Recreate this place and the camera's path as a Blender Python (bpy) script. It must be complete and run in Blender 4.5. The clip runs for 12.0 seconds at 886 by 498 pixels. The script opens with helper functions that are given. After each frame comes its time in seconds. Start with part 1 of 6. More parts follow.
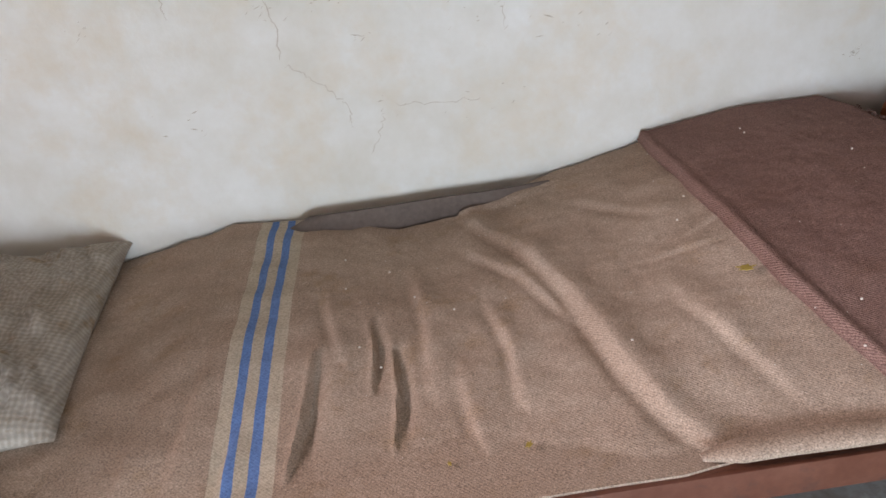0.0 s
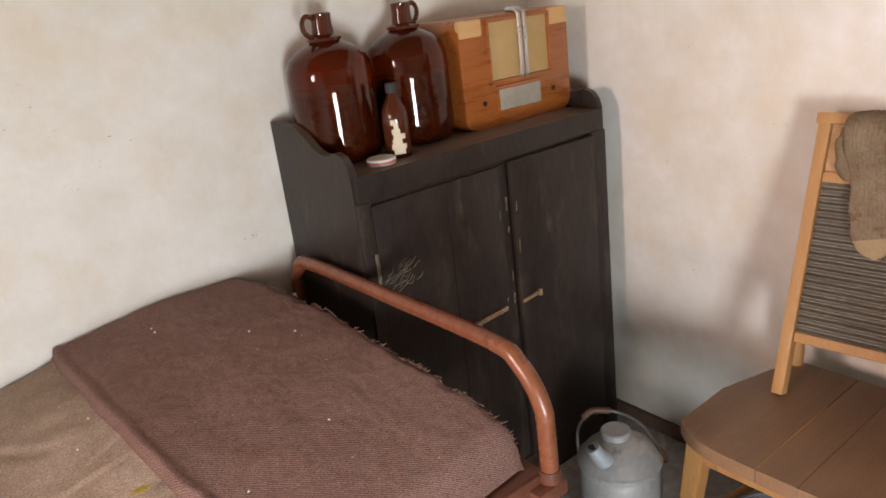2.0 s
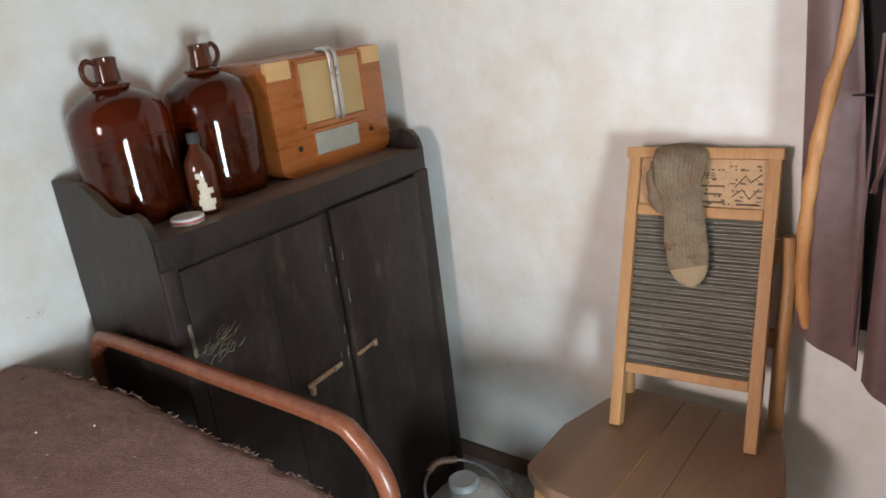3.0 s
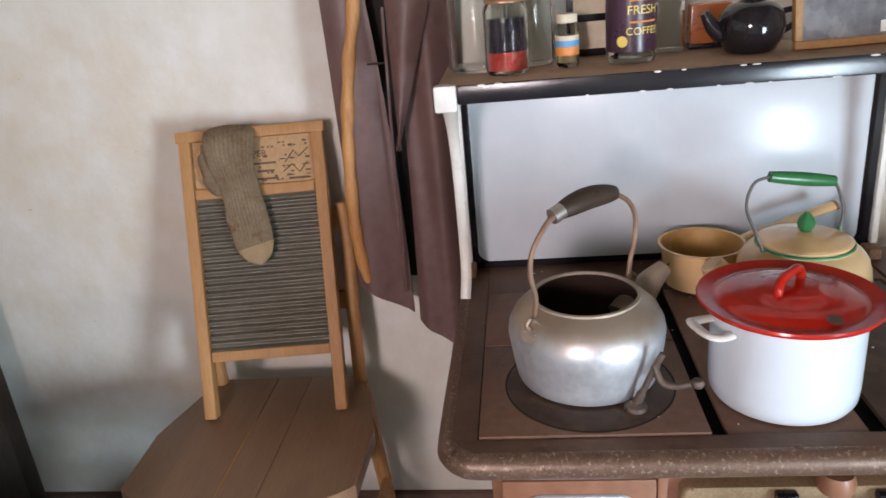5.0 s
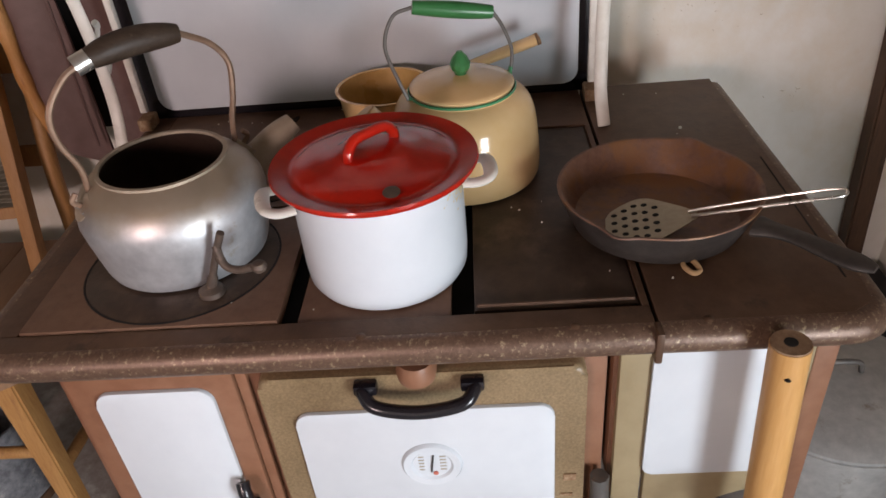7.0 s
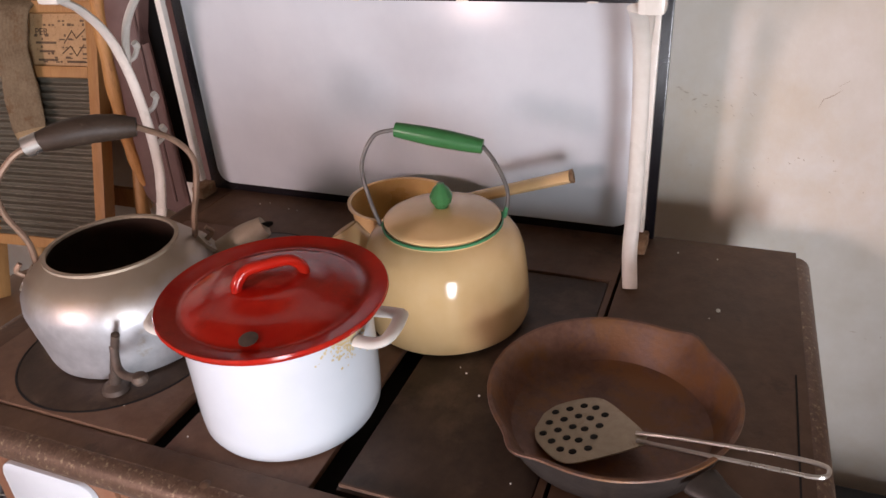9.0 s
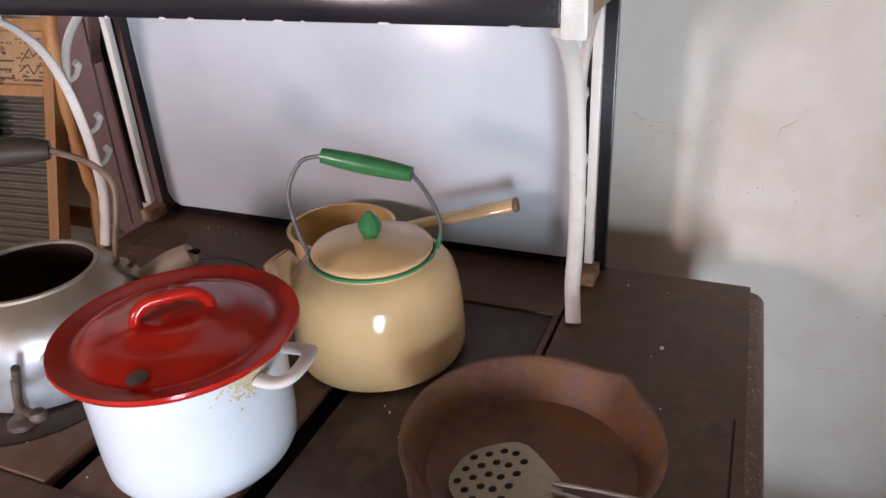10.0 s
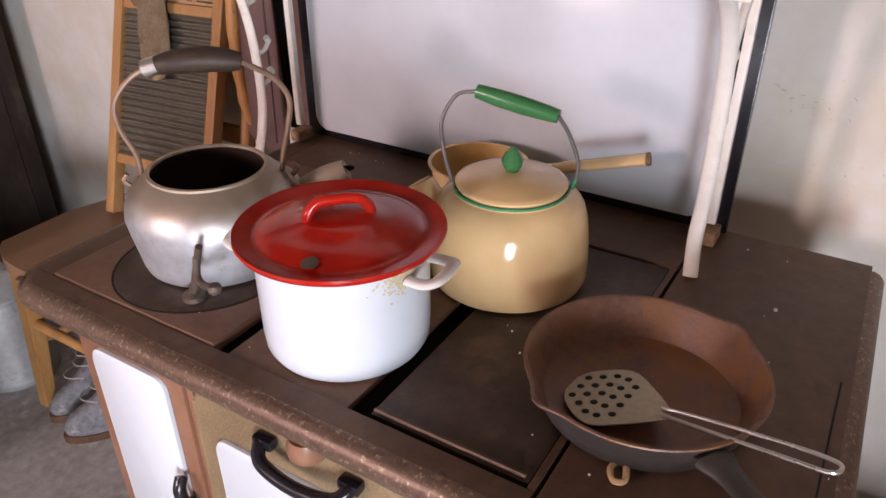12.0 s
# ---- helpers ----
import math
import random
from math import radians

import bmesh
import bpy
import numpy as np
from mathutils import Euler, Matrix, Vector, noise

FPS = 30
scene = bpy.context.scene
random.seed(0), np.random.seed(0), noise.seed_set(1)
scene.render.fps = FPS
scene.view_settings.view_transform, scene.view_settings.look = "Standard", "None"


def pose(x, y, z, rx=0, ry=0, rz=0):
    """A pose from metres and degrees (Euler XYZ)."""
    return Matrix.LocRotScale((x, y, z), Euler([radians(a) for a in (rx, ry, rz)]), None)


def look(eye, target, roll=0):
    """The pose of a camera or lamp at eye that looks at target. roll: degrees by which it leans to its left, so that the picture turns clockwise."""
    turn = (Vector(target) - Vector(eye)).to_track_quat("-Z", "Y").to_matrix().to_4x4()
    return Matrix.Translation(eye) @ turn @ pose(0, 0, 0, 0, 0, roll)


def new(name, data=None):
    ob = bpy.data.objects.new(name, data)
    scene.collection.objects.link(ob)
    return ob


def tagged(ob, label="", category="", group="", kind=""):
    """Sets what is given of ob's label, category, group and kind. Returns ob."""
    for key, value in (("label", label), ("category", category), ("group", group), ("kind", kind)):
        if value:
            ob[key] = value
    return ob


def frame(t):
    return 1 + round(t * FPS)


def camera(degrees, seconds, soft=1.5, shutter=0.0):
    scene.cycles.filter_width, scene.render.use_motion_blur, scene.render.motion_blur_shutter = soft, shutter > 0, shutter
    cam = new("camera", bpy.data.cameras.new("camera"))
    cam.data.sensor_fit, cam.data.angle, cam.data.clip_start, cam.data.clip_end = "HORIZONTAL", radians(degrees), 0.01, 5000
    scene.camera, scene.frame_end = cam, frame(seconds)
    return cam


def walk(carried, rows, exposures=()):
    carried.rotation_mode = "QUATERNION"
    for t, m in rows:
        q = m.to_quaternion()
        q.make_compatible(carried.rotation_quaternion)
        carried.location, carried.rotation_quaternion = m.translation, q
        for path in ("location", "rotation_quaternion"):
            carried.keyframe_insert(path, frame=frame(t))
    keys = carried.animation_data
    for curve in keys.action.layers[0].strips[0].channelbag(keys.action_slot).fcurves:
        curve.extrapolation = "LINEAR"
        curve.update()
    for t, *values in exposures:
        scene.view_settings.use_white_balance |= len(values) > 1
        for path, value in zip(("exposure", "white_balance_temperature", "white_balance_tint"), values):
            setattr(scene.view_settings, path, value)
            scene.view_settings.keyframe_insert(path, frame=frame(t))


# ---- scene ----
cam = camera(62.1, 12.0, shutter=0.12)
PATH = [
    (0, (0.733, 0.266, 1.39), (0.743, 2.052, 0.489), -8.6),
    (0.5, (0.793, 0.281, 1.364), (1.016, 2.074, 0.505), -8.3),
    (1, (0.831, 0.262, 1.393), (1.352, 2.0, 0.551), -8.4),
    (1.5, (0.959, 0.227, 1.421), (1.836, 1.852, 0.654), -7.7),
    (2, (1.072, 0.208, 1.429), (2.193, 1.724, 0.762), -7.1),
    (2.5, (1.127, 0.249, 1.441), (2.406, 1.649, 0.804), -7.2),
    (2.7, (1.145, 0.273, 1.452), (2.495, 1.601, 0.808), -7.1),
    (4.3, (1.177, 0.289, 1.387), (2.979, 0.856, 0.73), -6.8),
    (4.5, (1.177, 0.271, 1.382), (2.998, 0.738, 0.701), -6.5),
    (5, (1.175, 0.227, 1.373), (3.024, 0.453, 0.646), -5.5),
    (5.5, (1.181, 0.129, 1.343), (3.027, 0.158, 0.574), -5.1),
    (6, (1.206, -0.028, 1.315), (2.966, 0.011, 0.367), -6.2),
    (6.5, (1.25, -0.151, 1.297), (2.927, -0.056, 0.211), -6.0),
    (7, (1.373, -0.242, 1.299), (3.008, -0.119, 0.154), -5.7),
    (7.2, (1.404, -0.282, 1.305), (3.039, -0.144, 0.161), -5.4),
    (8.8, (1.558, -0.529, 1.313), (3.161, 0.148, 0.328), -4.1),
    (9, (1.582, -0.533, 1.306), (3.194, 0.152, 0.342), -3.8),
    (9.5, (1.634, -0.58, 1.295), (3.26, 0.118, 0.363), -3.5),
    (10, (1.653, -0.601, 1.296), (3.283, 0.105, 0.377), -3.3),
    (10.5, (1.643, -0.582, 1.281), (3.26, 0.145, 0.356), -3.2),
    (11, (1.623, -0.565, 1.285), (3.217, 0.189, 0.342), -3.1),
    (11.5, (1.59, -0.593, 1.282), (3.115, 0.238, 0.29), -1.8),
    (12, (1.556, -0.59, 1.301), (3.029, 0.316, 0.295), -0.2),
]
EXPOSURES = [
    (0, 0.22, 6450, 20), (1.0, 0.27, 6900, 22), (1.5, 0.34, 7300, 24), (2.0, 0.40, 7400, 24), (2.5, 0.48, 6350, 13), (2.7, 0.47, 6300, 13),
    (4.5, 0.32, 6250, 13), (5.5, 0.0, 6550, 19), (6.5, -0.28, 6750, 21), (7.2, -0.28, 7300, 24), (9.0, 0.0, 7250, 30), (9.6, 0.04, 6700, 26), (10.5, 0.06, 6550, 24), (11.2, 0.06, 6700, 27), (12, 0.16, 7100, 32),
]
walk(cam, [(t, look(eye, target, roll)) for t, eye, target, roll in PATH], EXPOSURES)

# ---- world and light ----
world = bpy.data.worlds.new("sky")
scene.world = world
world.use_nodes = True
wn = world.node_tree
sky = wn.nodes.new("ShaderNodeTexSky")
sky.sky_type = "NISHITA"
sky.sun_disc = False
sky.sun_elevation, sky.sun_rotation = radians(48), radians(110)
wn.links.new(sky.outputs[0], wn.nodes["Background"].inputs[0])
wn.nodes["Background"].inputs[1].default_value = 0.12

sun = new("sun", bpy.data.lights.new("sun", "SUN"))
sun.data.energy, sun.data.angle, sun.data.color = 3.5, radians(0.5), (1.0, 0.95, 0.86)
sun.matrix_world = look((6, -5, 8), (0, -3, 0))


def opening_light(at, target, w, h, watts, colour, spread):
    lamp = new("daylight", bpy.data.lights.new("daylight", "AREA"))
    lamp.data.shape, lamp.data.size, lamp.data.size_y = "RECTANGLE", w, h
    lamp.data.energy, lamp.data.color = watts, colour
    lamp.data.spread = radians(spread)
    lamp.matrix_world = look(at, target)
    return lamp


# a small low window in the south wall and a higher one in the west wall
opening_light((0.50, -1.20, 0.70), (1.30, 1.0, 0.72), 0.50, 0.70, 49, (0.74, 0.91, 1.0), 165)
opening_light((-0.95, 0.98, 1.58), (2.3, -0.05, 0.85), 0.5, 0.62, 15, (1.0, 0.86, 0.85), 85)


# ---- materials ----
def mat(name, c1, c2, c3=None, rough=0.7, metal=0.0, s1=6.0, s2=60.0, stretch=(1, 1, 1), bump=0.15, bscale=180.0, wear=0.55, bdist=0.002, gloss_var=0.15, coat=0.0, spec=0.5, fade=0.12):
    """Two scales of colour, a third colour in worn patches, and a fine relief."""
    m = bpy.data.materials.new(name)
    m.use_nodes = True
    nt = m.node_tree
    n, link = nt.nodes, nt.links.new
    b = n["Principled BSDF"]
    tc = n.new("ShaderNodeTexCoord")
    mp = n.new("ShaderNodeMapping")
    mp.inputs["Scale"].default_value = stretch
    link(tc.outputs["Object"], mp.inputs[0])

    def noise_at(scale, detail=6.0, rough_=0.6):
        t = n.new("ShaderNodeTexNoise")
        t.inputs["Scale"].default_value, t.inputs["Detail"].default_value, t.inputs["Roughness"].default_value = scale, detail, rough_
        link(mp.outputs[0], t.inputs["Vector"])
        return t

    def ramp(src, lo, hi):
        r = n.new("ShaderNodeMapRange")
        r.inputs[1].default_value, r.inputs[2].default_value = lo, hi
        link(src, r.inputs[0])
        return r.outputs[0]

    def mix(f, a, c):
        x = n.new("ShaderNodeMix")
        x.data_type = "RGBA"
        link(f, x.inputs[0])
        for src, k in ((a, 6), (c, 7)):
            if isinstance(src, tuple):
                x.inputs[k].default_value = (*src, 1)
            else:
                link(src, x.inputs[k])
        return x.outputs[2]

    big, fine = noise_at(s1), noise_at(s2)
    f = n.new("ShaderNodeMath")
    f.operation = "MULTIPLY_ADD"
    link(fine.outputs[0], f.inputs[0])
    f.inputs[1].default_value = 0.5
    h = n.new("ShaderNodeMath")
    h.operation = "MULTIPLY"
    link(big.outputs[0], h.inputs[0])
    h.inputs[1].default_value = 0.6
    link(h.outputs[0], f.inputs[2])
    col = mix(ramp(f.outputs[0], 0.4, 0.7), c1, c2)
    if c3:
        patch = noise_at(s1 * 2.3, 8.0, 0.7)
        col = mix(ramp(patch.outputs[0], wear, wear + fade), col, c3)
    link(col, b.inputs["Base Color"])
    b.inputs["Metallic"].default_value = metal
    r = n.new("ShaderNodeMapRange")
    r.inputs[3].default_value, r.inputs[4].default_value = max(0.02, rough - gloss_var), min(1.0, rough + gloss_var)
    link(big.outputs[0], r.inputs[0])
    link(r.outputs[0], b.inputs["Roughness"])
    b.inputs["Coat Weight"].default_value = coat
    b.inputs["Specular IOR Level"].default_value = spec
    if bump:
        bn = noise_at(bscale, 4.0)
        bp = n.new("ShaderNodeBump")
        bp.inputs["Strength"].default_value, bp.inputs["Distance"].default_value = bump, bdist
        link(bn.outputs[0], bp.inputs["Height"])
        link(bp.outputs[0], b.inputs["Normal"])
    return m


def glass(name, colour, rough=0.03, part_clear=1.0):
    m = bpy.data.materials.new(name)
    m.use_nodes = True
    b = m.node_tree.nodes["Principled BSDF"]
    b.inputs["Base Color"].default_value = (*colour, 1)
    b.inputs["Transmission Weight"].default_value = part_clear
    b.inputs["Roughness"].default_value = rough
    b.inputs["IOR"].default_value = 1.45 if part_clear < 1 else 1.25
    return m


def woven(name, c1, c2, c3, stripes=None, relief=0.42):
    """Coarse wool: a twill weave in relief over blotchy colour, with woven stripes where asked."""
    m = mat(name, c1, c2, c3, rough=0.95, s1=4.0, s2=260, bump=0.0, wear=0.56, spec=0.1, fade=0.2)
    nt = m.node_tree
    n, link = nt.nodes, nt.links.new
    b = n["Principled BSDF"]
    tc = n.new("ShaderNodeTexCoord")
    w1, w2 = n.new("ShaderNodeTexWave"), n.new("ShaderNodeTexWave")
    w1.bands_direction, w2.bands_direction = "DIAGONAL", "X"
    w1.inputs["Scale"].default_value, w2.inputs["Scale"].default_value = 95, 150
    w1.inputs["Distortion"].default_value, w2.inputs["Distortion"].default_value = 3.0, 3.0
    for w in (w1, w2):
        link(tc.outputs["Object"], w.inputs["Vector"])
    add = n.new("ShaderNodeMath")
    add.operation = "ADD"
    link(w1.outputs[1], add.inputs[0])
    link(w2.outputs[1], add.inputs[1])
    fib = n.new("ShaderNodeTexNoise")
    fib.inputs["Scale"].default_value, fib.inputs["Detail"].default_value = 420, 3
    link(tc.outputs["Object"], fib.inputs["Vector"])
    tone = n.new("ShaderNodeMapRange")
    tone.inputs[1].default_value, tone.inputs[2].default_value, tone.inputs[3].default_value, tone.inputs[4].default_value = 0.3, 0.7, 0.55, 1.45
    link(fib.outputs[0], tone.inputs[0])
    speck = n.new("ShaderNodeMix")
    speck.data_type, speck.blend_type = "RGBA", "MULTIPLY"
    speck.inputs[0].default_value = 1.0
    link(b.inputs["Base Color"].links[0].from_socket, speck.inputs[6])
    link(tone.outputs[0], speck.inputs[7])
    link(speck.outputs[2], b.inputs["Base Color"])
    bp = n.new("ShaderNodeBump")
    bp.inputs["Strength"].default_value, bp.inputs["Distance"].default_value = relief, 0.0022
    link(add.outputs[0], bp.inputs["Height"])
    link(bp.outputs[0], b.inputs["Normal"])
    if stripes:
        sep = n.new("ShaderNodeSeparateXYZ")
        link(tc.outputs["Object"], sep.inputs[0])
        slant = n.new("ShaderNodeMath")
        slant.operation = "MULTIPLY_ADD"
        link(sep.outputs[1], slant.inputs[0])
        slant.inputs[1].default_value = stripes[0]
        link(sep.outputs[0], slant.inputs[2])
        r = n.new("ShaderNodeValToRGB")
        r.color_ramp.interpolation = "CONSTANT"
        lo, hi = stripes[1], stripes[2]
        mr = n.new("ShaderNodeMapRange")
        mr.inputs[1].default_value, mr.inputs[2].default_value = lo, hi
        link(slant.outputs[0], mr.inputs[0])
        link(mr.outputs[0], r.inputs[0])
        cream, blue = (0.50, 0.42, 0.32), (0.13, 0.22, 0.45)
        e = r.color_ramp.elements
        e[0].position, e[0].color = 0.0, (0, 0, 0, 1)
        e[1].position, e[1].color = 0.10, (*cream, 1)
        for p, c in ((0.30, blue), (0.43, cream), (0.60, blue), (0.74, cream)):
            q = e.new(p)
            q.color = (*c, 1)
        inside = n.new("ShaderNodeMath")
        inside.operation = "COMPARE"
        link(mr.outputs[0], inside.inputs[0])
        inside.inputs[1].default_value, inside.inputs[2].default_value = 0.52, 0.42
        old = b.inputs["Base Color"].links[0].from_socket
        x = n.new("ShaderNodeMix")
        x.data_type = "RGBA"
        link(inside.outputs[0], x.inputs[0])
        link(old, x.inputs[6])
        soil = n.new("ShaderNodeMix")
        soil.data_type, soil.blend_type = "RGBA", "MULTIPLY"
        soil.inputs[0].default_value = 0.5
        ns = n.new("ShaderNodeTexNoise")
        ns.inputs["Scale"].default_value = 240
        link(tc.outputs["Object"], ns.inputs["Vector"])
        gain = n.new("ShaderNodeMapRange")
        gain.inputs[1].default_value, gain.inputs[2].default_value, gain.inputs[3].default_value, gain.inputs[4].default_value = 0.3, 0.6, 0.5, 1.2
        link(ns.outputs[0], gain.inputs[0])
        link(r.outputs[0], soil.inputs[6])
        link(gain.outputs[0], soil.inputs[7])
        link(soil.outputs[2], x.inputs[7])
        link(x.outputs[2], b.inputs["Base Color"])
    return m


def checked(m, scale):
    """Thin woven lines both ways, as on checked cotton."""
    nt = m.node_tree
    n, link = nt.nodes, nt.links.new
    b = n["Principled BSDF"]
    tc = n.new("ShaderNodeTexCoord")
    col = b.inputs["Base Color"].links[0].from_socket
    for axis in ("X", "Y"):
        w = n.new("ShaderNodeTexWave")
        w.bands_direction = axis
        w.inputs["Scale"].default_value, w.inputs["Distortion"].default_value = scale, 2.0
        link(tc.outputs["Object"], w.inputs["Vector"])
        g = n.new("ShaderNodeMapRange")
        g.inputs[1].default_value, g.inputs[2].default_value, g.inputs[3].default_value, g.inputs[4].default_value = 0.25, 0.85, 0.86, 1.04
        link(w.outputs[1], g.inputs[0])
        x = n.new("ShaderNodeMix")
        x.data_type, x.blend_type = "RGBA", "MULTIPLY"
        x.inputs[0].default_value = 1.0
        link(col, x.inputs[6])
        link(g.outputs[0], x.inputs[7])
        col = x.outputs[2]
    link(col, b.inputs["Base Color"])
    return m


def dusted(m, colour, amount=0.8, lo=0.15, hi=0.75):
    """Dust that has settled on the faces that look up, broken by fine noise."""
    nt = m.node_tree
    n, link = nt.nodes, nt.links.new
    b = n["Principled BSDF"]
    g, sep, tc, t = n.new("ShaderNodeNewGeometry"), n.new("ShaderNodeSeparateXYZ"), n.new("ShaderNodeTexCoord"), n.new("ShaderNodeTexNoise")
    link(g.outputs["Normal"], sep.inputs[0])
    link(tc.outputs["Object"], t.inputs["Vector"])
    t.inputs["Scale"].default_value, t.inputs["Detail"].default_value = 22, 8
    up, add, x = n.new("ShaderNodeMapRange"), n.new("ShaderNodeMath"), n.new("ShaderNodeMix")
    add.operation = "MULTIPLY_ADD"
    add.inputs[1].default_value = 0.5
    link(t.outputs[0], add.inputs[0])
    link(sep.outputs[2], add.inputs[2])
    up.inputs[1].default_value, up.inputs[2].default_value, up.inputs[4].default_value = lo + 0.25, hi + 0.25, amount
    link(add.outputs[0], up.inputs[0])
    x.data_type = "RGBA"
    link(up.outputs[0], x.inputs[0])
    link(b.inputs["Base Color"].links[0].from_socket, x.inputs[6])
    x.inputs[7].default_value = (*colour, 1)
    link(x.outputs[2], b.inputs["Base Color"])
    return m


PLASTER = mat("plaster", (0.68, 0.635, 0.55), (0.80, 0.78, 0.735), (0.68, 0.56, 0.40), rough=0.85, s1=1.5, s2=11, bump=0.3, bscale=17, wear=0.50, bdist=0.008, spec=0.2, fade=0.35)
# Unseen ceiling, coloured dark to lessen the light bounced into the room.
CEILING = mat("unseen_dark_ceiling", (0.16, 0.11, 0.075), (0.24, 0.17, 0.12), rough=0.8, s1=2)
CRACK = mat("crack_dirt", (0.44, 0.36, 0.27), (0.55, 0.48, 0.38), rough=0.95)
FLOOR = mat("worn_floor", (0.22, 0.18, 0.155), (0.41, 0.395, 0.38), (0.55, 0.54, 0.52), rough=0.62, s1=3.2, s2=38, bump=0.4, bscale=60, wear=0.56, bdist=0.003)
BASE = mat("baseboard_paint", (0.10, 0.055, 0.04), (0.15, 0.085, 0.06), rough=0.6, s1=9)
EARTH = mat("yard_earth", (0.30, 0.24, 0.16), (0.22, 0.20, 0.11), (0.12, 0.16, 0.05), rough=1.0, s1=0.4, s2=5)
SACK_COLOURS = ((0.32, 0.225, 0.165), (0.46, 0.355, 0.278), (0.31, 0.208, 0.128))
SACKPLAIN = woven("plain_grey_wool", *SACK_COLOURS, relief=0.22)
SACK = woven("grey_wool", *SACK_COLOURS, stripes=(0.014, -0.1865, -0.0625), relief=0.22)
BROWN_WOOL = woven("brown_wool", (0.20, 0.112, 0.09), (0.275, 0.17, 0.142), (0.20, 0.112, 0.08))
TICKING = mat("mattress_ticking", (0.105, 0.078, 0.066), (0.17, 0.130, 0.108), rough=0.95, s1=5, s2=90)
PILLOW = checked(mat("pillow_cotton", (0.36, 0.30, 0.235), (0.50, 0.455, 0.40), (0.32, 0.235, 0.155), rough=0.95, s1=7, s2=130, bump=0.35, bscale=420, spec=0.1), 28)
BEDSTEEL = mat("rust_brown_steel", (0.125, 0.042, 0.024), (0.18, 0.07, 0.042), (0.10, 0.045, 0.032), rough=0.42, s1=7, s2=70, metal=0.1, bump=0.1)
BEDTUBE = mat("red_brown_tube", (0.175, 0.052, 0.024), (0.24, 0.085, 0.040), (0.13, 0.045, 0.025), rough=0.26, s1=6, s2=60, bump=0.06)
CABPAINT = mat("black_cabinet_paint", (0.013, 0.009, 0.0075), (0.034, 0.023, 0.018), (0.085, 0.058, 0.041), rough=0.42, spec=0.34, s1=5, s2=50, stretch=(1.6, 1.6, 0.45), wear=0.55, bump=0.25, bscale=90, fade=0.25)
CABTOP = mat("worn_cabinet_top", (0.10, 0.06, 0.04), (0.17, 0.11, 0.075), (0.24, 0.17, 0.11), rough=0.6, s1=6, s2=60, stretch=(0.4, 2, 2), wear=0.6)
CABEDGE = mat("rubbed_edge_paint", (0.06, 0.05, 0.04), (0.24, 0.19, 0.13), (0.35, 0.27, 0.15), rough=0.6, s1=20, s2=90, wear=0.5)
AMBER = glass("amber_glass", (0.31, 0.042, 0.006), part_clear=0.9)
BROWNGLASS = glass("brown_glass", (0.10, 0.025, 0.010), part_clear=0.3)
CLEAR = glass("clear_glass", (0.92, 0.94, 0.92))
DARKSYRUP = mat("dark_syrup", (0.02, 0.006, 0.005), (0.035, 0.01, 0.008), rough=0.25, bump=0)
RADIOWOOD = mat("varnished_radio_wood", (0.25, 0.065, 0.012), (0.37, 0.115, 0.024), (0.15, 0.04, 0.01), rough=0.3, s1=5, s2=60, stretch=(1, 4, 9), wear=0.58, bump=0.05, coat=0.3)
RADIOLIGHT = mat("pale_radio_veneer", (0.55, 0.30, 0.11), (0.62, 0.36, 0.15), rough=0.32, s1=6, s2=80, stretch=(1, 4, 9), bump=0.05, coat=0.3)
GRILLE = mat("speaker_cloth", (0.42, 0.26, 0.10), (0.52, 0.34, 0.15), rough=0.9, s1=10, s2=300, bump=0.4, bscale=700)
DIALGLASS = mat("dusty_dial_glass", (0.26, 0.24, 0.19), (0.34, 0.31, 0.25), rough=0.4, s1=10)
CHROME = mat("dull_chrome", (0.55, 0.53, 0.50), (0.68, 0.66, 0.62), rough=0.3, metal=0.9, s1=12, bump=0.05)
PAPER = mat("aged_paper", (0.58, 0.50, 0.36), (0.68, 0.60, 0.46), rough=0.85, s1=15)
INK = mat("dark_ink", (0.02, 0.02, 0.025), (0.04, 0.035, 0.035), rough=0.7, bump=0)
FADEDINK = mat("faded_ink", (0.10, 0.06, 0.035), (0.16, 0.10, 0.06), rough=0.8, s1=60)
WHITELID = mat("white_lid_paint", (0.66, 0.62, 0.56), (0.75, 0.72, 0.68), rough=0.5, s1=20)
REDPRINT = mat("red_print", (0.45, 0.10, 0.07), (0.5, 0.14, 0.1), rough=0.5)
IRONRUST = mat("dark_rusty_iron", (0.06, 0.042, 0.035), (0.12, 0.085, 0.065), (0.2, 0.14, 0.09), rough=0.55, metal=0.3, s1=40, wear=0.6)
RUST = mat("rust", (0.20, 0.10, 0.05), (0.30, 0.19, 0.11), (0.38, 0.28, 0.18), rough=0.85, s1=30, s2=150, metal=0.2, wear=0.5, bump=0.4)
GALV = mat("galvanised_steel", (0.36, 0.37, 0.37), (0.52, 0.53, 0.52), (0.24, 0.20, 0.16), rough=0.45, metal=0.45, s1=8, s2=60, wear=0.6, bump=0.15)
GALVBLUE = mat("bluish_zinc", (0.34, 0.40, 0.44), (0.50, 0.56, 0.58), (0.28, 0.23, 0.17), rough=0.5, metal=0.35, s1=8, s2=60, wear=0.62, bump=0.2)
CHAIRWOOD = mat("honey_oak", (0.34, 0.155, 0.05), (0.47, 0.25, 0.09), (0.27, 0.12, 0.045), rough=0.5, s1=5, s2=50, stretch=(5, 5, 0.6), wear=0.58, bump=0.15)
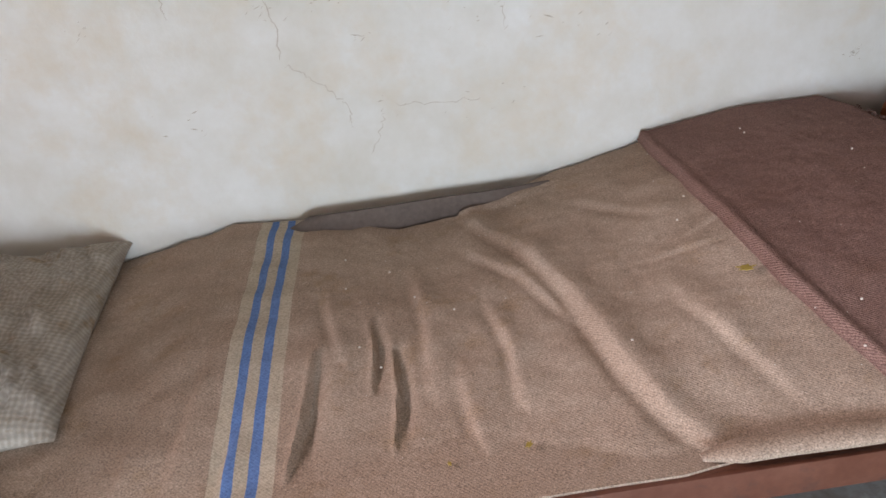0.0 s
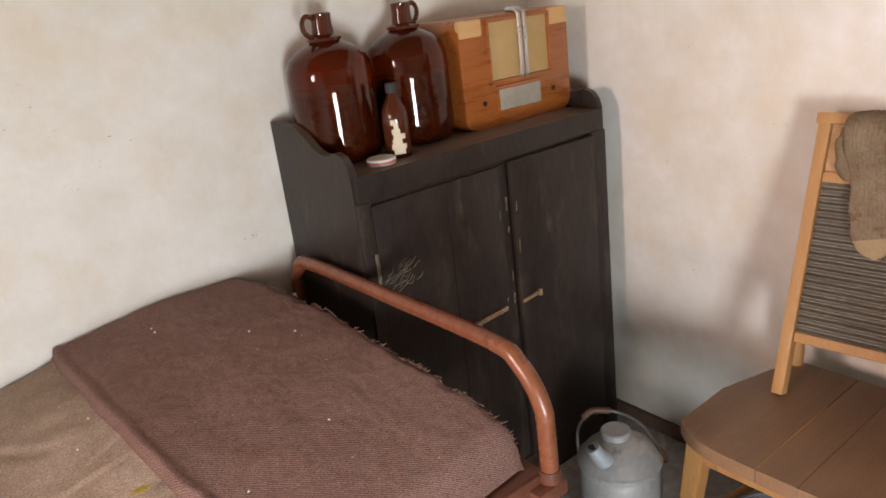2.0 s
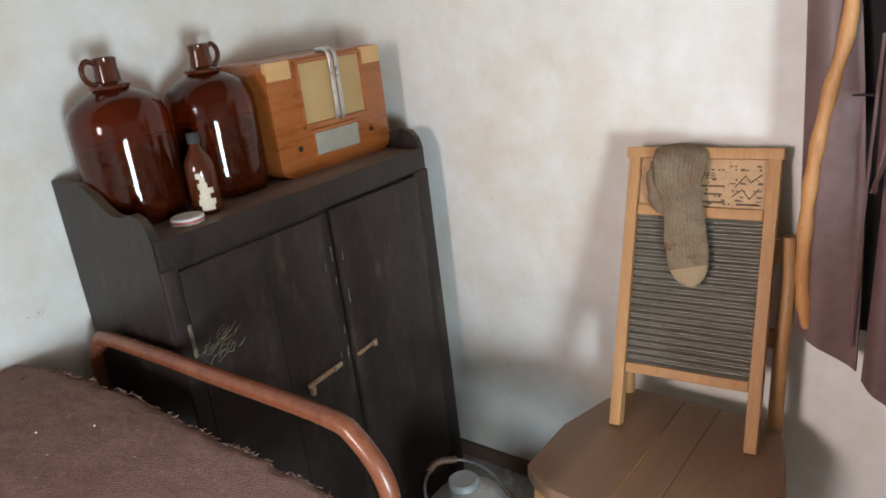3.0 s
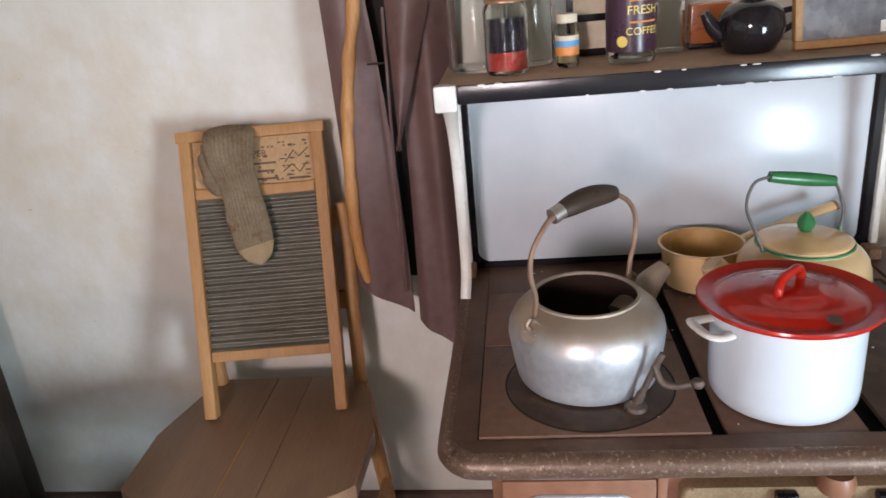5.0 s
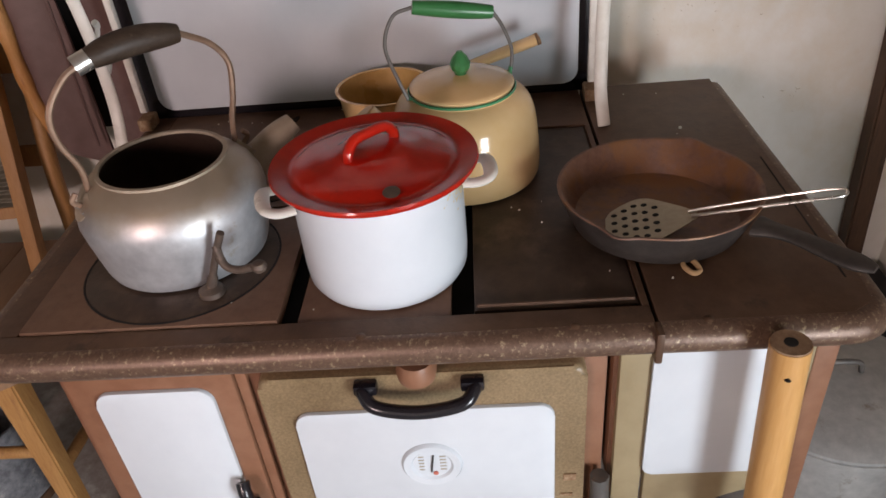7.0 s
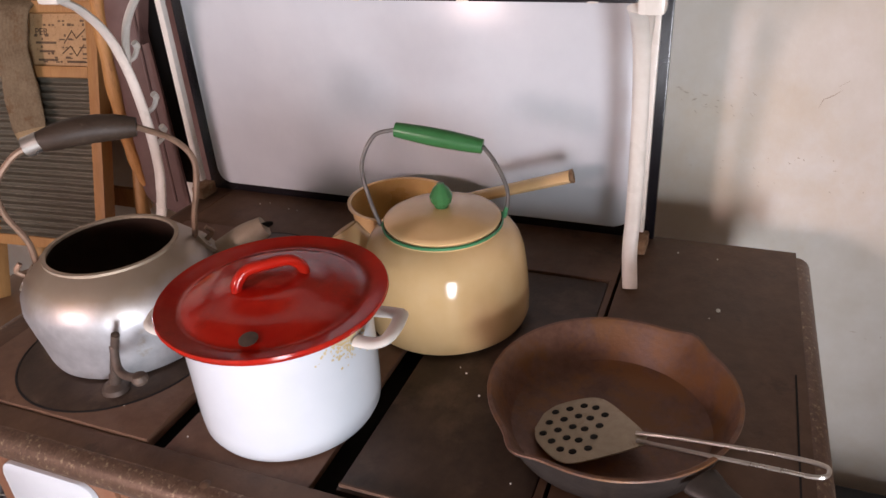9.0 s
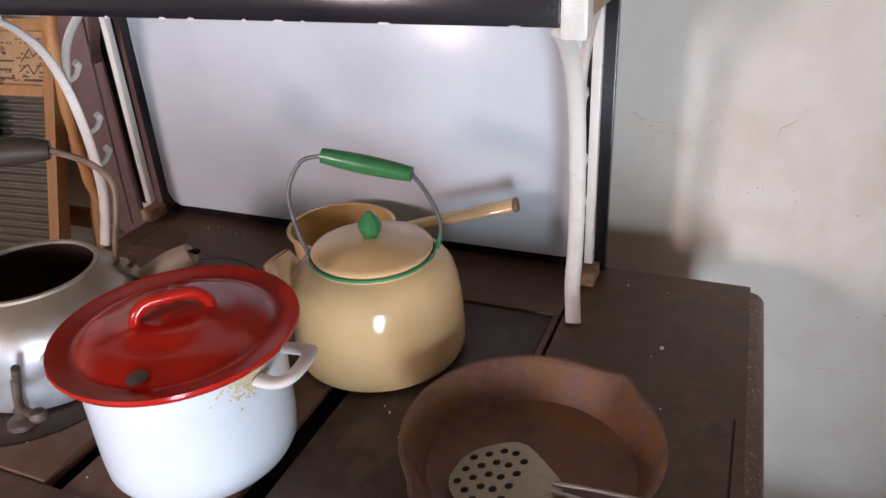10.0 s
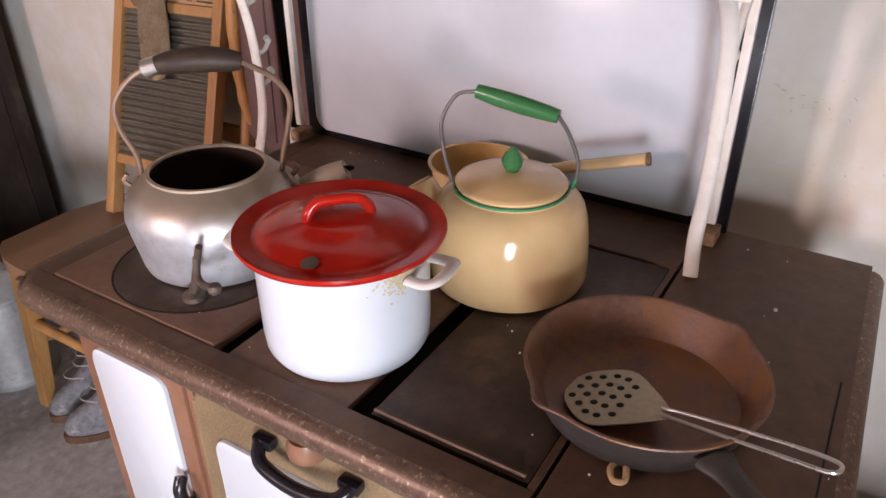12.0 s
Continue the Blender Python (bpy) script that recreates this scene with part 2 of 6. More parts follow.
SEATWOOD = mat("worn_oak_seat", (0.20, 0.105, 0.055), (0.29, 0.165, 0.09), (0.16, 0.085, 0.05), rough=0.5, s1=4, s2=50, stretch=(0.5, 6, 3), wear=0.6, bump=0.15)
BOARDWOOD = mat("washboard_pine", (0.36, 0.165, 0.055), (0.47, 0.25, 0.095), (0.25, 0.11, 0.04), rough=0.6, s1=6, s2=60, stretch=(6, 6, 0.7), wear=0.6, bump=0.15)
BOARDPANEL = mat("stamped_pine_panel", (0.42, 0.25, 0.12), (0.52, 0.33, 0.17), (0.30, 0.17, 0.09), rough=0.75, s1=8, s2=60, stretch=(6, 0.8, 6), wear=0.55)
RUBZINC = mat("dull_zinc_rib", (0.145, 0.128, 0.098), (0.215, 0.192, 0.150), (0.28, 0.235, 0.165), rough=0.42, metal=0.3, s1=9, s2=70, wear=0.6)
SOCK = mat("grey_brown_sock", (0.145, 0.100, 0.062), (0.255, 0.192, 0.125), (0.155, 0.090, 0.048), rough=1.0, s1=14, s2=200, bump=0.8, bscale=320, spec=0.05)
SOCKTOE = mat("tan_sock_toe", (0.30, 0.215, 0.12), (0.37, 0.27, 0.16), rough=1.0, s1=14, s2=200, bump=0.6, bscale=320, spec=0.05)
LEATHER = mat("mauve_brown_leather", (0.115, 0.062, 0.055), (0.165, 0.095, 0.085), (0.10, 0.05, 0.04), rough=0.5, s1=3.5, s2=40, bump=0.12, bscale=220, wear=0.62)
COATBLACK = mat("coat_gap_black", (0.012, 0.009, 0.009), (0.02, 0.015, 0.014), rough=0.95, bump=0)
PEELED = mat("peeled_branch", (0.44, 0.19, 0.055), (0.58, 0.30, 0.11), (0.32, 0.13, 0.04), rough=0.5, s1=9, s2=60, stretch=(4, 4, 0.8), wear=0.56, bump=0.3)
IRON = mat("dusty_stove_iron", (0.075, 0.038, 0.022), (0.13, 0.072, 0.043), (0.045, 0.027, 0.019), spec=0.35, rough=0.5, s1=6, s2=45, wear=0.58, bump=0.2, metal=0.15)
IRONDARK = mat("dark_stove_iron", (0.034, 0.021, 0.015), (0.072, 0.045, 0.031), (0.115, 0.074, 0.050), spec=0.35, rough=0.46, s1=5, s2=45, fade=0.2, wear=0.52, bump=0.15, metal=0.2)
RIM = mat("worn_nickel_rim", (0.095, 0.052, 0.036), (0.155, 0.092, 0.062), (0.33, 0.25, 0.16), rough=0.4, s1=75, s2=300, fade=0.10, wear=0.555, bump=0.25, metal=0.35)
PLATEIRON = mat("brown_hotplate", (0.115, 0.055, 0.032), (0.17, 0.092, 0.056), (0.08, 0.046, 0.031), rough=0.55, s1=6, s2=60, wear=0.58, bump=0.15, metal=0.1)
# Flat near-black that paints the darkness inside holes, mouths, gaps and seams.
GAPBLACK = mat("black_gap", (0.006, 0.005, 0.005), (0.012, 0.01, 0.009), rough=0.95, bump=0)
BROWNENAMEL = mat("red_brown_enamel", (0.19, 0.082, 0.045), (0.25, 0.12, 0.07), (0.14, 0.065, 0.04), rough=0.35, s1=5, s2=40, wear=0.62, bump=0.06)
OLIVE = mat("speckled_olive_enamel", (0.13, 0.085, 0.043), (0.29, 0.205, 0.115), (0.22, 0.11, 0.055), rough=0.38, s1=6, s2=300, wear=0.64, bump=0.08)
OLIVEPLAIN = mat("olive_enamel", (0.24, 0.185, 0.105), (0.31, 0.245, 0.145), (0.20, 0.13, 0.08), rough=0.3, s1=5, s2=30, wear=0.64, bump=0.05)
WHITE = mat("white_enamel", (0.54, 0.585, 0.63), (0.59, 0.635, 0.675), rough=0.22, spec=0.28, s1=3, s2=20, bump=0.03, bscale=12, gloss_var=0.06)
WHITEAGED = mat("aged_white_enamel", (0.66, 0.63, 0.57), (0.75, 0.73, 0.68), (0.36, 0.24, 0.15), rough=0.3, s1=14, s2=60, wear=0.68, bump=0.1)
BLACKENAMEL = mat("black_enamel", (0.008, 0.007, 0.010), (0.015, 0.013, 0.016), rough=0.22, s1=6, bump=0.05)
SHELFDUST = mat("dusty_shelf_top", (0.37, 0.25, 0.155), (0.45, 0.32, 0.21), (0.29, 0.19, 0.12), rough=0.7, s1=9, s2=70)
ALU = mat("old_aluminium", (0.45, 0.46, 0.48), (0.62, 0.63, 0.65), (0.42, 0.36, 0.29), rough=0.44, metal=0.65, s1=9, s2=70, wear=0.62, bump=0.1, bscale=60)
ALUDUST = mat("dusty_aluminium", (0.36, 0.29, 0.22), (0.44, 0.37, 0.29), rough=0.6, metal=0.4, s1=9, s2=90)
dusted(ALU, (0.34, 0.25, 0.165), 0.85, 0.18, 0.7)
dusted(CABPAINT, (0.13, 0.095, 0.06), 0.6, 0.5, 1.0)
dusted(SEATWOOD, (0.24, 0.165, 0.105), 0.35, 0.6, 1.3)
# Kettle inside, much darker and browner than the outer aluminium.
KETTLEIN = mat("dark_kettle_inside", (0.035, 0.018, 0.012), (0.06, 0.032, 0.022), rough=0.7, metal=0.2)
GREYWOOD = mat("charred_wood_grip", (0.028, 0.017, 0.011), (0.050, 0.034, 0.024), (0.080, 0.058, 0.042), spec=0.3, rough=0.5, s1=20, s2=90, stretch=(3, 0.6, 3), wear=0.6)
COPPERWIRE = mat("rusty_wire", (0.20, 0.12, 0.08), (0.28, 0.18, 0.125), rough=0.5, metal=0.4, s1=40)
REDENAMEL = mat("red_enamel", (0.36, 0.010, 0.005), (0.50, 0.022, 0.009), (0.20, 0.014, 0.010), rough=0.14, spec=0.4, s1=9, s2=40, wear=0.54, bump=0.1, bscale=14, bdist=0.004, fade=0.25)
CREAM = mat("cream_enamel", (0.68, 0.44, 0.21), (0.74, 0.51, 0.27), (0.63, 0.34, 0.15), rough=0.14, s1=4, s2=30, wear=0.66, bump=0.03, gloss_var=0.08)
# Deeper cream for the saucepan's inside and the enamel kettle's spout mouth.
CREAMIN = mat("deeper_cream_inside", (0.45, 0.27, 0.09), (0.55, 0.34, 0.13), rough=0.3, s1=6)
GREEN = mat("green_paint", (0.020, 0.125, 0.038), (0.032, 0.165, 0.056), rough=0.3, s1=12, bump=0.05)
GREENRIM = mat("green_enamel_rim", (0.04, 0.22, 0.10), (0.06, 0.28, 0.13), rough=0.25, bump=0)
PANIRON = mat("rusty_skillet_inside", (0.115, 0.052, 0.034), (0.21, 0.108, 0.074), (0.21, 0.092, 0.036), rough=0.5, s1=8, s2=90, wear=0.47, bump=0.25, metal=0.15)
PANBLACK = mat("black_skillet_iron", (0.03, 0.024, 0.022), (0.06, 0.048, 0.042), (0.10, 0.07, 0.055), rough=0.45, s1=8, s2=90, wear=0.62, metal=0.2)
TURNER = mat("tarnished_turner", (0.38, 0.31, 0.225), (0.48, 0.41, 0.31), (0.30, 0.22, 0.14), rough=0.5, metal=0.35, s1=20, s2=120, wear=0.6)
STICKWOOD = mat("smooth_ash_pole", (0.48, 0.24, 0.075), (0.58, 0.32, 0.12), (0.40, 0.18, 0.06), rough=0.4, s1=6, s2=50, stretch=(6, 6, 0.5), wear=0.62, bump=0.06)
STICKEND = mat("pole_end_grain", (0.22, 0.13, 0.075), (0.32, 0.21, 0.13), rough=0.85, s1=40, s2=160)
ROPE = mat("orange_nylon_twine", (0.75, 0.17, 0.015), (0.85, 0.25, 0.03), rough=0.6, s1=60, s2=300, bump=0.6, bscale=500)
BOOT = mat("scuffed_grey_leather", (0.085, 0.085, 0.095), (0.23, 0.23, 0.24), (0.34, 0.325, 0.31), rough=0.7, s1=10, s2=80, wear=0.58, bump=0.4, bscale=120)
LACE = mat("grey_lace", (0.30, 0.28, 0.25), (0.38, 0.36, 0.33), rough=0.95)
DARKWOOD = mat("dark_stained_post", (0.075, 0.035, 0.018), (0.12, 0.06, 0.03), (0.05, 0.025, 0.015), rough=0.55, s1=6, s2=60, stretch=(5, 5, 0.6))
BOXBLACK = mat("corner_box_black", (0.008, 0.007, 0.008), (0.014, 0.012, 0.012), rough=0.7, s1=6)
REDJAR = mat("red_candle_wax", (0.46, 0.028, 0.016), (0.56, 0.045, 0.025), rough=0.3, s1=20, bump=0.05)
DARKJAR = mat("dark_plum_contents", (0.015, 0.008, 0.018), (0.03, 0.015, 0.03), rough=0.25, bump=0)
COPPERLID = mat("coppery_lid", (0.35, 0.19, 0.11), (0.45, 0.27, 0.17), rough=0.35, metal=0.7, s1=30)
TIN = mat("plum_printed_tin", (0.045, 0.02, 0.035), (0.065, 0.03, 0.05), rough=0.3, s1=9, bump=0.03)
YELLOW = mat("yellow_print", (0.70, 0.52, 0.10), (0.78, 0.60, 0.16), rough=0.4, bump=0)
ORANGE = mat("orange_print", (0.75, 0.28, 0.06), (0.80, 0.34, 0.09), rough=0.5, bump=0)
BLUE = mat("blue_print", (0.10, 0.30, 0.58), (0.14, 0.36, 0.64), rough=0.5, bump=0)
GILT = mat("gilt_wood_frame", (0.30, 0.15, 0.05), (0.42, 0.24, 0.09), rough=0.4, s1=20, s2=120, stretch=(1, 8, 8))
PHOTO = mat("grey_photograph", (0.10, 0.10, 0.11), (0.24, 0.24, 0.25), rough=0.25, s1=16, s2=40, bump=0)
POTBLACK = mat("glossy_black_pottery", (0.012, 0.010, 0.012), (0.02, 0.016, 0.018), rough=0.1, bump=0.02)
STAIN = mat("yellow_brown_stain", (0.48, 0.36, 0.17), (0.60, 0.50, 0.31), rough=0.6, s1=40)
LEAF = mat("dry_yellow_leaf", (0.42, 0.30, 0.05), (0.50, 0.36, 0.08), rough=0.8)
CRUMB = mat("plaster_crumbs", (0.55, 0.50, 0.43), (0.68, 0.63, 0.56), rough=0.95)
GREYTOOL = mat("grey_iron_handle", (0.10, 0.095, 0.09), (0.16, 0.15, 0.14), (0.2, 0.13, 0.09), rough=0.5, metal=0.4, s1=18, wear=0.62)


# ---- building blocks ----
ORIGIN = {}


def thing(name, at, label, category, group="", turn=(0, 0, 0)):
    """An empty at the base of a thing; its parts are given in its own axes."""
    ob = new(name)
    ob.empty_display_size = 0.05
    ob.matrix_world = pose(*at, *turn)
    ORIGIN[ob] = Vector((0, 0, 0))
    return tagged(ob, label, category, group)


def placed(name, at, label, category, group=""):
    """An empty at the base of a thing whose parts are given in the room's axes."""
    ob = thing(name, at, label, category, group)
    ORIGIN[ob] = Vector(at)
    return ob


def mesh(name, bm, material, angle=38):
    me = bpy.data.meshes.new(name)
    bmesh.ops.recalc_face_normals(bm, faces=bm.faces)
    bm.to_mesh(me)
    bm.free()
    me.materials.append(material)
    me.polygons.foreach_set("use_smooth", [True] * len(me.polygons))
    me.set_sharp_from_angle(angle=radians(angle))
    return me


def part(name, bm, material, parent, label="", angle=38):
    off = ORIGIN[parent]
    bmesh.ops.translate(bm, verts=bm.verts, vec=-off)
    ob = new(name, mesh(name, bm, material, angle))
    ob.parent = parent
    ORIGIN[ob] = off
    if label:
        tagged(ob, label)
    return ob


def single(name, bm, material, at, label, category, group="", kind="", angle=38):
    """A thing of one mesh, given in the room's axes."""
    bmesh.ops.translate(bm, verts=bm.verts, vec=-Vector(at))
    ob = new(name, mesh(name, bm, material, angle))
    ob.location = at
    ORIGIN[ob] = Vector(at)
    return tagged(ob, label, category, group, kind)


def box(x0, x1, y0, y1, z0, z1, bev=0.003, bm=None, m=None, seg=2):
    own = bmesh.new()
    bmesh.ops.create_cube(own, size=1.0)
    for v in own.verts:
        v.co = Vector((x0 + (v.co.x + 0.5) * (x1 - x0), y0 + (v.co.y + 0.5) * (y1 - y0), z0 + (v.co.z + 0.5) * (z1 - z0)))
    if bev:
        bmesh.ops.bevel(own, geom=own.edges[:], offset=bev, segments=seg, profile=0.6, affect="EDGES")
    return joined(bm, own, m)


def joined(bm, own, m=None):
    if m is not None:
        bmesh.ops.transform(own, matrix=m, verts=own.verts)
    if bm is None:
        return own
    tmp = bpy.data.meshes.new("tmp")
    own.to_mesh(tmp)
    own.free()
    bm.from_mesh(tmp)
    bpy.data.meshes.remove(tmp)
    return bm


def lathe(prof, at=(0, 0, 0), seg=48, bm=None, m=None, wob=None):
    """A turned body from (radius, height) pairs."""
    own = bmesh.new()
    rings = []
    for r, z in prof:
        if r < 1e-5:
            rings.append([own.verts.new((at[0], at[1], at[2] + z))])
            continue
        ring = []
        for i in range(seg):
            a = 2 * math.pi * i / seg
            k = wob(a, z) if wob else 1.0
            ring.append(own.verts.new((at[0] + r * k * math.cos(a), at[1] + r * k * math.sin(a), at[2] + z)))
        rings.append(ring)
    for p, q in zip(rings, rings[1:]):
        for i in range(seg):
            j = (i + 1) % seg
            if len(p) == 1 and len(q) > 1:
                own.faces.new((p[0], q[j], q[i]))
            elif len(q) == 1 and len(p) > 1:
                own.faces.new((p[i], p[j], q[0]))
            elif len(p) > 1:
                own.faces.new((p[i], p[j], q[j], q[i]))
    return joined(bm, own, m)


def glide(pts, n=6):
    """A smooth path through points."""
    P = [Vector(p) for p in pts]
    P = [2 * P[0] - P[1]] + P + [2 * P[-1] - P[-2]]
    out = []
    for i in range(1, len(P) - 2):
        a, b, c, d = P[i - 1 : i + 3]
        for k in range(n):
            t = k / n
            out.append(0.5 * (2 * b + (c - a) * t + (2 * a - 5 * b + 4 * c - d) * t * t + (3 * b - a - 3 * c + d) * t ** 3))
    return out + [P[-2]]


def sweep(pts, r, seg=10, bm=None, flat=1.0, side=(0, 0, 1), m=None):
    """A tube along a path; r is one radius or one for each point; flat squeezes it along its second axis."""
    own = bmesh.new()
    P = [Vector(p) for p in pts]
    R = list(r) if isinstance(r, (list, tuple)) else [r] * len(P)
    rings, up = [], Vector(side)
    for i, p in enumerate(P):
        d = (P[min(i + 1, len(P) - 1)] - P[max(i - 1, 0)]).normalized()
        u = d.cross(up)
        if u.length < 1e-3:
            u = d.cross(Vector((1, 0, 0.2)))
        u.normalize()
        w = u.cross(d).normalized()
        up = w
        rings.append([own.verts.new(p + R[i] * (math.cos(2 * math.pi * k / seg) * u + flat * math.sin(2 * math.pi * k / seg) * w)) for k in range(seg)])
    for p, q in zip(rings, rings[1:]):
        for k in range(seg):
            own.faces.new((p[k], p[(k + 1) % seg], q[(k + 1) % seg], q[k]))
    own.faces.new(rings[0][::-1])
    own.faces.new(rings[-1])
    return joined(bm, own, m)


def rounded(w, h, r, n=6):
    """The outline of a rectangle with round corners, about its middle."""
    out = []
    for cx, cy, a0 in ((w / 2 - r, h / 2 - r, 0), (-w / 2 + r, h / 2 - r, 90), (-w / 2 + r, -h / 2 + r, 180), (w / 2 - r, -h / 2 + r, 270)):
        for k in range(n + 1):
            a = radians(a0 + 90 * k / n)
            out.append((cx + r * math.cos(a), cy + r * math.sin(a)))
    return out


def slab(outline, z0, z1, bev=0.0, bm=None, m=None, seg=2):
    """A flat outline given thickness along z."""
    own = bmesh.new()
    lo = [own.verts.new((x, y, z0)) for x, y in outline]
    hi = [own.verts.new((x, y, z1)) for x, y in outline]
    n = len(outline)
    own.faces.new(lo[::-1])
    top = own.faces.new(hi)
    for i in range(n):
        own.faces.new((lo[i], lo[(i + 1) % n], hi[(i + 1) % n], hi[i]))
    if bev:
        bmesh.ops.bevel(own, geom=list(top.edges), offset=bev, segments=seg, profile=0.5, affect="EDGES")
    return joined(bm, own, m)


def upright(x, y, z):
    """Turns a flat outline (right, up) to stand and face -x at a place: its first axis runs to -y."""
    return Matrix(((0, 0, -1, x), (-1, 0, 0, y), (0, 1, 0, z), (0, 0, 0, 1)))


def sheet(nx, ny, f, thick=0.0):
    """A surface from a function of u and v, both 0 to 1, with a thickness below it."""
    bm = bmesh.new()
    top = [[bm.verts.new(f(i / nx, j / ny)) for j in range(ny + 1)] for i in range(nx + 1)]
    for i in range(nx):
        for j in range(ny):
            bm.faces.new((top[i][j], top[i + 1][j], top[i + 1][j + 1], top[i][j + 1]))
    if thick:
        bm.normal_update()
        bmesh.ops.solidify(bm, geom=bm.faces[:], thickness=thick)
    return bm


def lump(x, y, z=0.0, s=1.0):
    return noise.noise(Vector((x * s, y * s, z * s)))


# ---- the room ----
def wall(name, bm, label):
    return single(name, bm, PLASTER, (0, 0, 0), label, "wall", kind="structure")


X0, X1, Y0, Y1, H = -0.62, 2.769, -1.13, 1.934, 2.35


def east(y):
    """The face of the east wall, which is a little out of square."""
    return X1 + 0.0135 * y


DW, DS = 0.40, 0.26  # depth of the west and south walls
wall("wall_north", box(X0 - DW, X1 + 0.2, Y1, Y1 + 0.2, -0.1, H, 0), "cream limewashed plaster wall with hairline cracks")
own = slab([(east(Y0), Y0), (X1 + 0.3, Y0), (X1 + 0.3, Y1), (east(Y1), Y1)], -0.1, H)
wall("wall_east", own, "whitewashed plaster wall, scuffed and stained")


def pierced(at, a0, a1, o0, o1, z0, z1, depth, along):
    """A wall from a0 to a1 with one opening from o0 to o1 and z0 to z1."""
    bm = None
    for p, q, lo, hi in ((a0, o0, -0.1, H), (o1, a1, -0.1, H), (o0, o1, -0.1, z0), (o0, o1, z1, H)):
        bm = box(p, q, at - depth, at, lo, hi, 0, bm) if along == "x" else box(at - depth, at, p, q, lo, hi, 0, bm)
    return bm


wall("wall_south", pierced(Y0, X0 - DW, X1 + 0.3, 0.20, 1.20, 0.32, 1.08, DS, "x"), "plain whitewashed plaster wall with a small low window")
wall("wall_west", pierced(X0, Y0, Y1, 0.70, 1.28, 1.24, 1.92, DW, "y"), "whitewashed plaster wall with a deep window")
single("floor", box(X0 - DW, X1 + 0.2, Y0 - DS, Y1 + 0.2, -0.1, 0.0, 0), FLOOR, (0, 0, 0), "worn grey-brown floor with flaking paint", "floor", kind="structure")
single("ceiling", box(X0 - DW, X1 + 0.2, Y0 - DS, Y1 + 0.2, H, H + 0.1, 0), CEILING, (0, 0, 0), "unseen plain ceiling, darkened to cut bounced light", "ceiling", kind="structure")
single("ground", box(-80, 60, -90, 60, -0.25, -0.12, 0), EARTH, (0, 0, 0), "sunlit dry yard outside the door", "ground", kind="structure")
own = slab([(east(-0.93) - 0.018, -0.93), (east(-0.93) + 0.002, -0.93), (east(1.92) + 0.002, 1.92), (east(1.92) - 0.018, 1.92)], 0.0, 0.045, 0.003)
single("baseboard", own, BASE, (X1, 0.3, 0), "low dark brown painted baseboard", "baseboard", kind="structure")


def crack(pts, w, on="north"):
    """A thin broken line in the plaster."""
    rnd = random.Random(int(pts[0][0] * 997 + pts[0][1] * 131))
    path = []
    for (a, b), (c, d) in zip(pts, pts[1:]):
        for k in range(7):
            t = k / 7
            path.append((a + (c - a) * t + rnd.uniform(-1, 1) * 0.006, b + (d - b) * t + rnd.uniform(-1, 1) * 0.006))
    path.append(pts[-1])
    bm = bmesh.new()
    left, right = [], []
    for i, (a, b) in enumerate(path):
        p, q = path[max(i - 1, 0)], path[min(i + 1, len(path) - 1)]
        d = Vector((q[0] - p[0], q[1] - p[1])).normalized()
        h = 0.75 * w * rnd.uniform(0.2, 1.0) * (0.3 if i in (0, len(path) - 1) else 1)
        for side, out in ((1, left), (-1, right)):
            u, v = a - d.y * h * side, b + d.x * h * side
            out.append(bm.verts.new((u, Y1 - 0.0015, v) if on == "north" else (east(u) - 0.0015, u, v)))
    for i in range(len(path) - 1):
        bm.faces.new((left[i], left[i + 1], right[i + 1], right[i]))
    at = (path[0][0], Y1, path[0][1]) if on == "north" else (X1, path[0][0], path[0][1])
    return single("crack", bm, CRACK, at, "dirty hairline crack in the plaster", "crack", "plaster cracks", kind="structure")


def scuff(u, v, n, spread, on="north", size=0.005):
    """A cluster of small chipped marks in the plaster."""
    rnd = random.Random(int(u * 7919 + v * 104))
    bm = bmesh.new()
    for _ in range(n):
        a, b = u + rnd.gauss(0, spread), v + rnd.gauss(0, spread * 0.5)
        h, k = size * rnd.uniform(0.3, 2.6) * rnd.random(), size * rnd.uniform(0.08, 0.4)
        s = rnd.uniform(-0.5, 1.1)
        pts = [(a - h, b - h * s), (a, b - k), (a + h, b + h * s), (a + h * 0.2, b + k)]
        bm.faces.new([bm.verts.new((p, Y1 - 0.0015, q) if on == "north" else (east(p) - 0.0015, p, q)) for p, q in pts])
    at = (u, Y1, v) if on == "north" else (X1, u, v)
    return single("plaster_scuff", bm, CRACK, at, "small chipped brown marks in the plaster", "scuff", "plaster scuffs", kind="structure")


# ---- bed ----
def bed_height(x, y):
    """The top of the bedding."""
    edge = float(np.interp(x, (-0.4, -0.1, 0.1, 0.25, 0.45, 0.65, 0.85, 1.08, 1.29, 1.5, 1.8), (0.63, 0.64, 0.67, 0.70, 0.69, 0.668, 0.68, 0.722, 0.772, 0.792, 0.785)))
    near = float(np.interp(x, (-0.4, 0.5, 0.9, 1.3, 1.8), (0.598, 0.598, 0.602, 0.625, 0.648)))
    u = min(max((y - 1.02) / 0.89, 0), 1)
    f = 1 - (1 - u) ** 2.3
    z = near + (edge - near) * f
    return z + 0.006 * lump(x, y, 3, 3.1) * (0.3 + f)


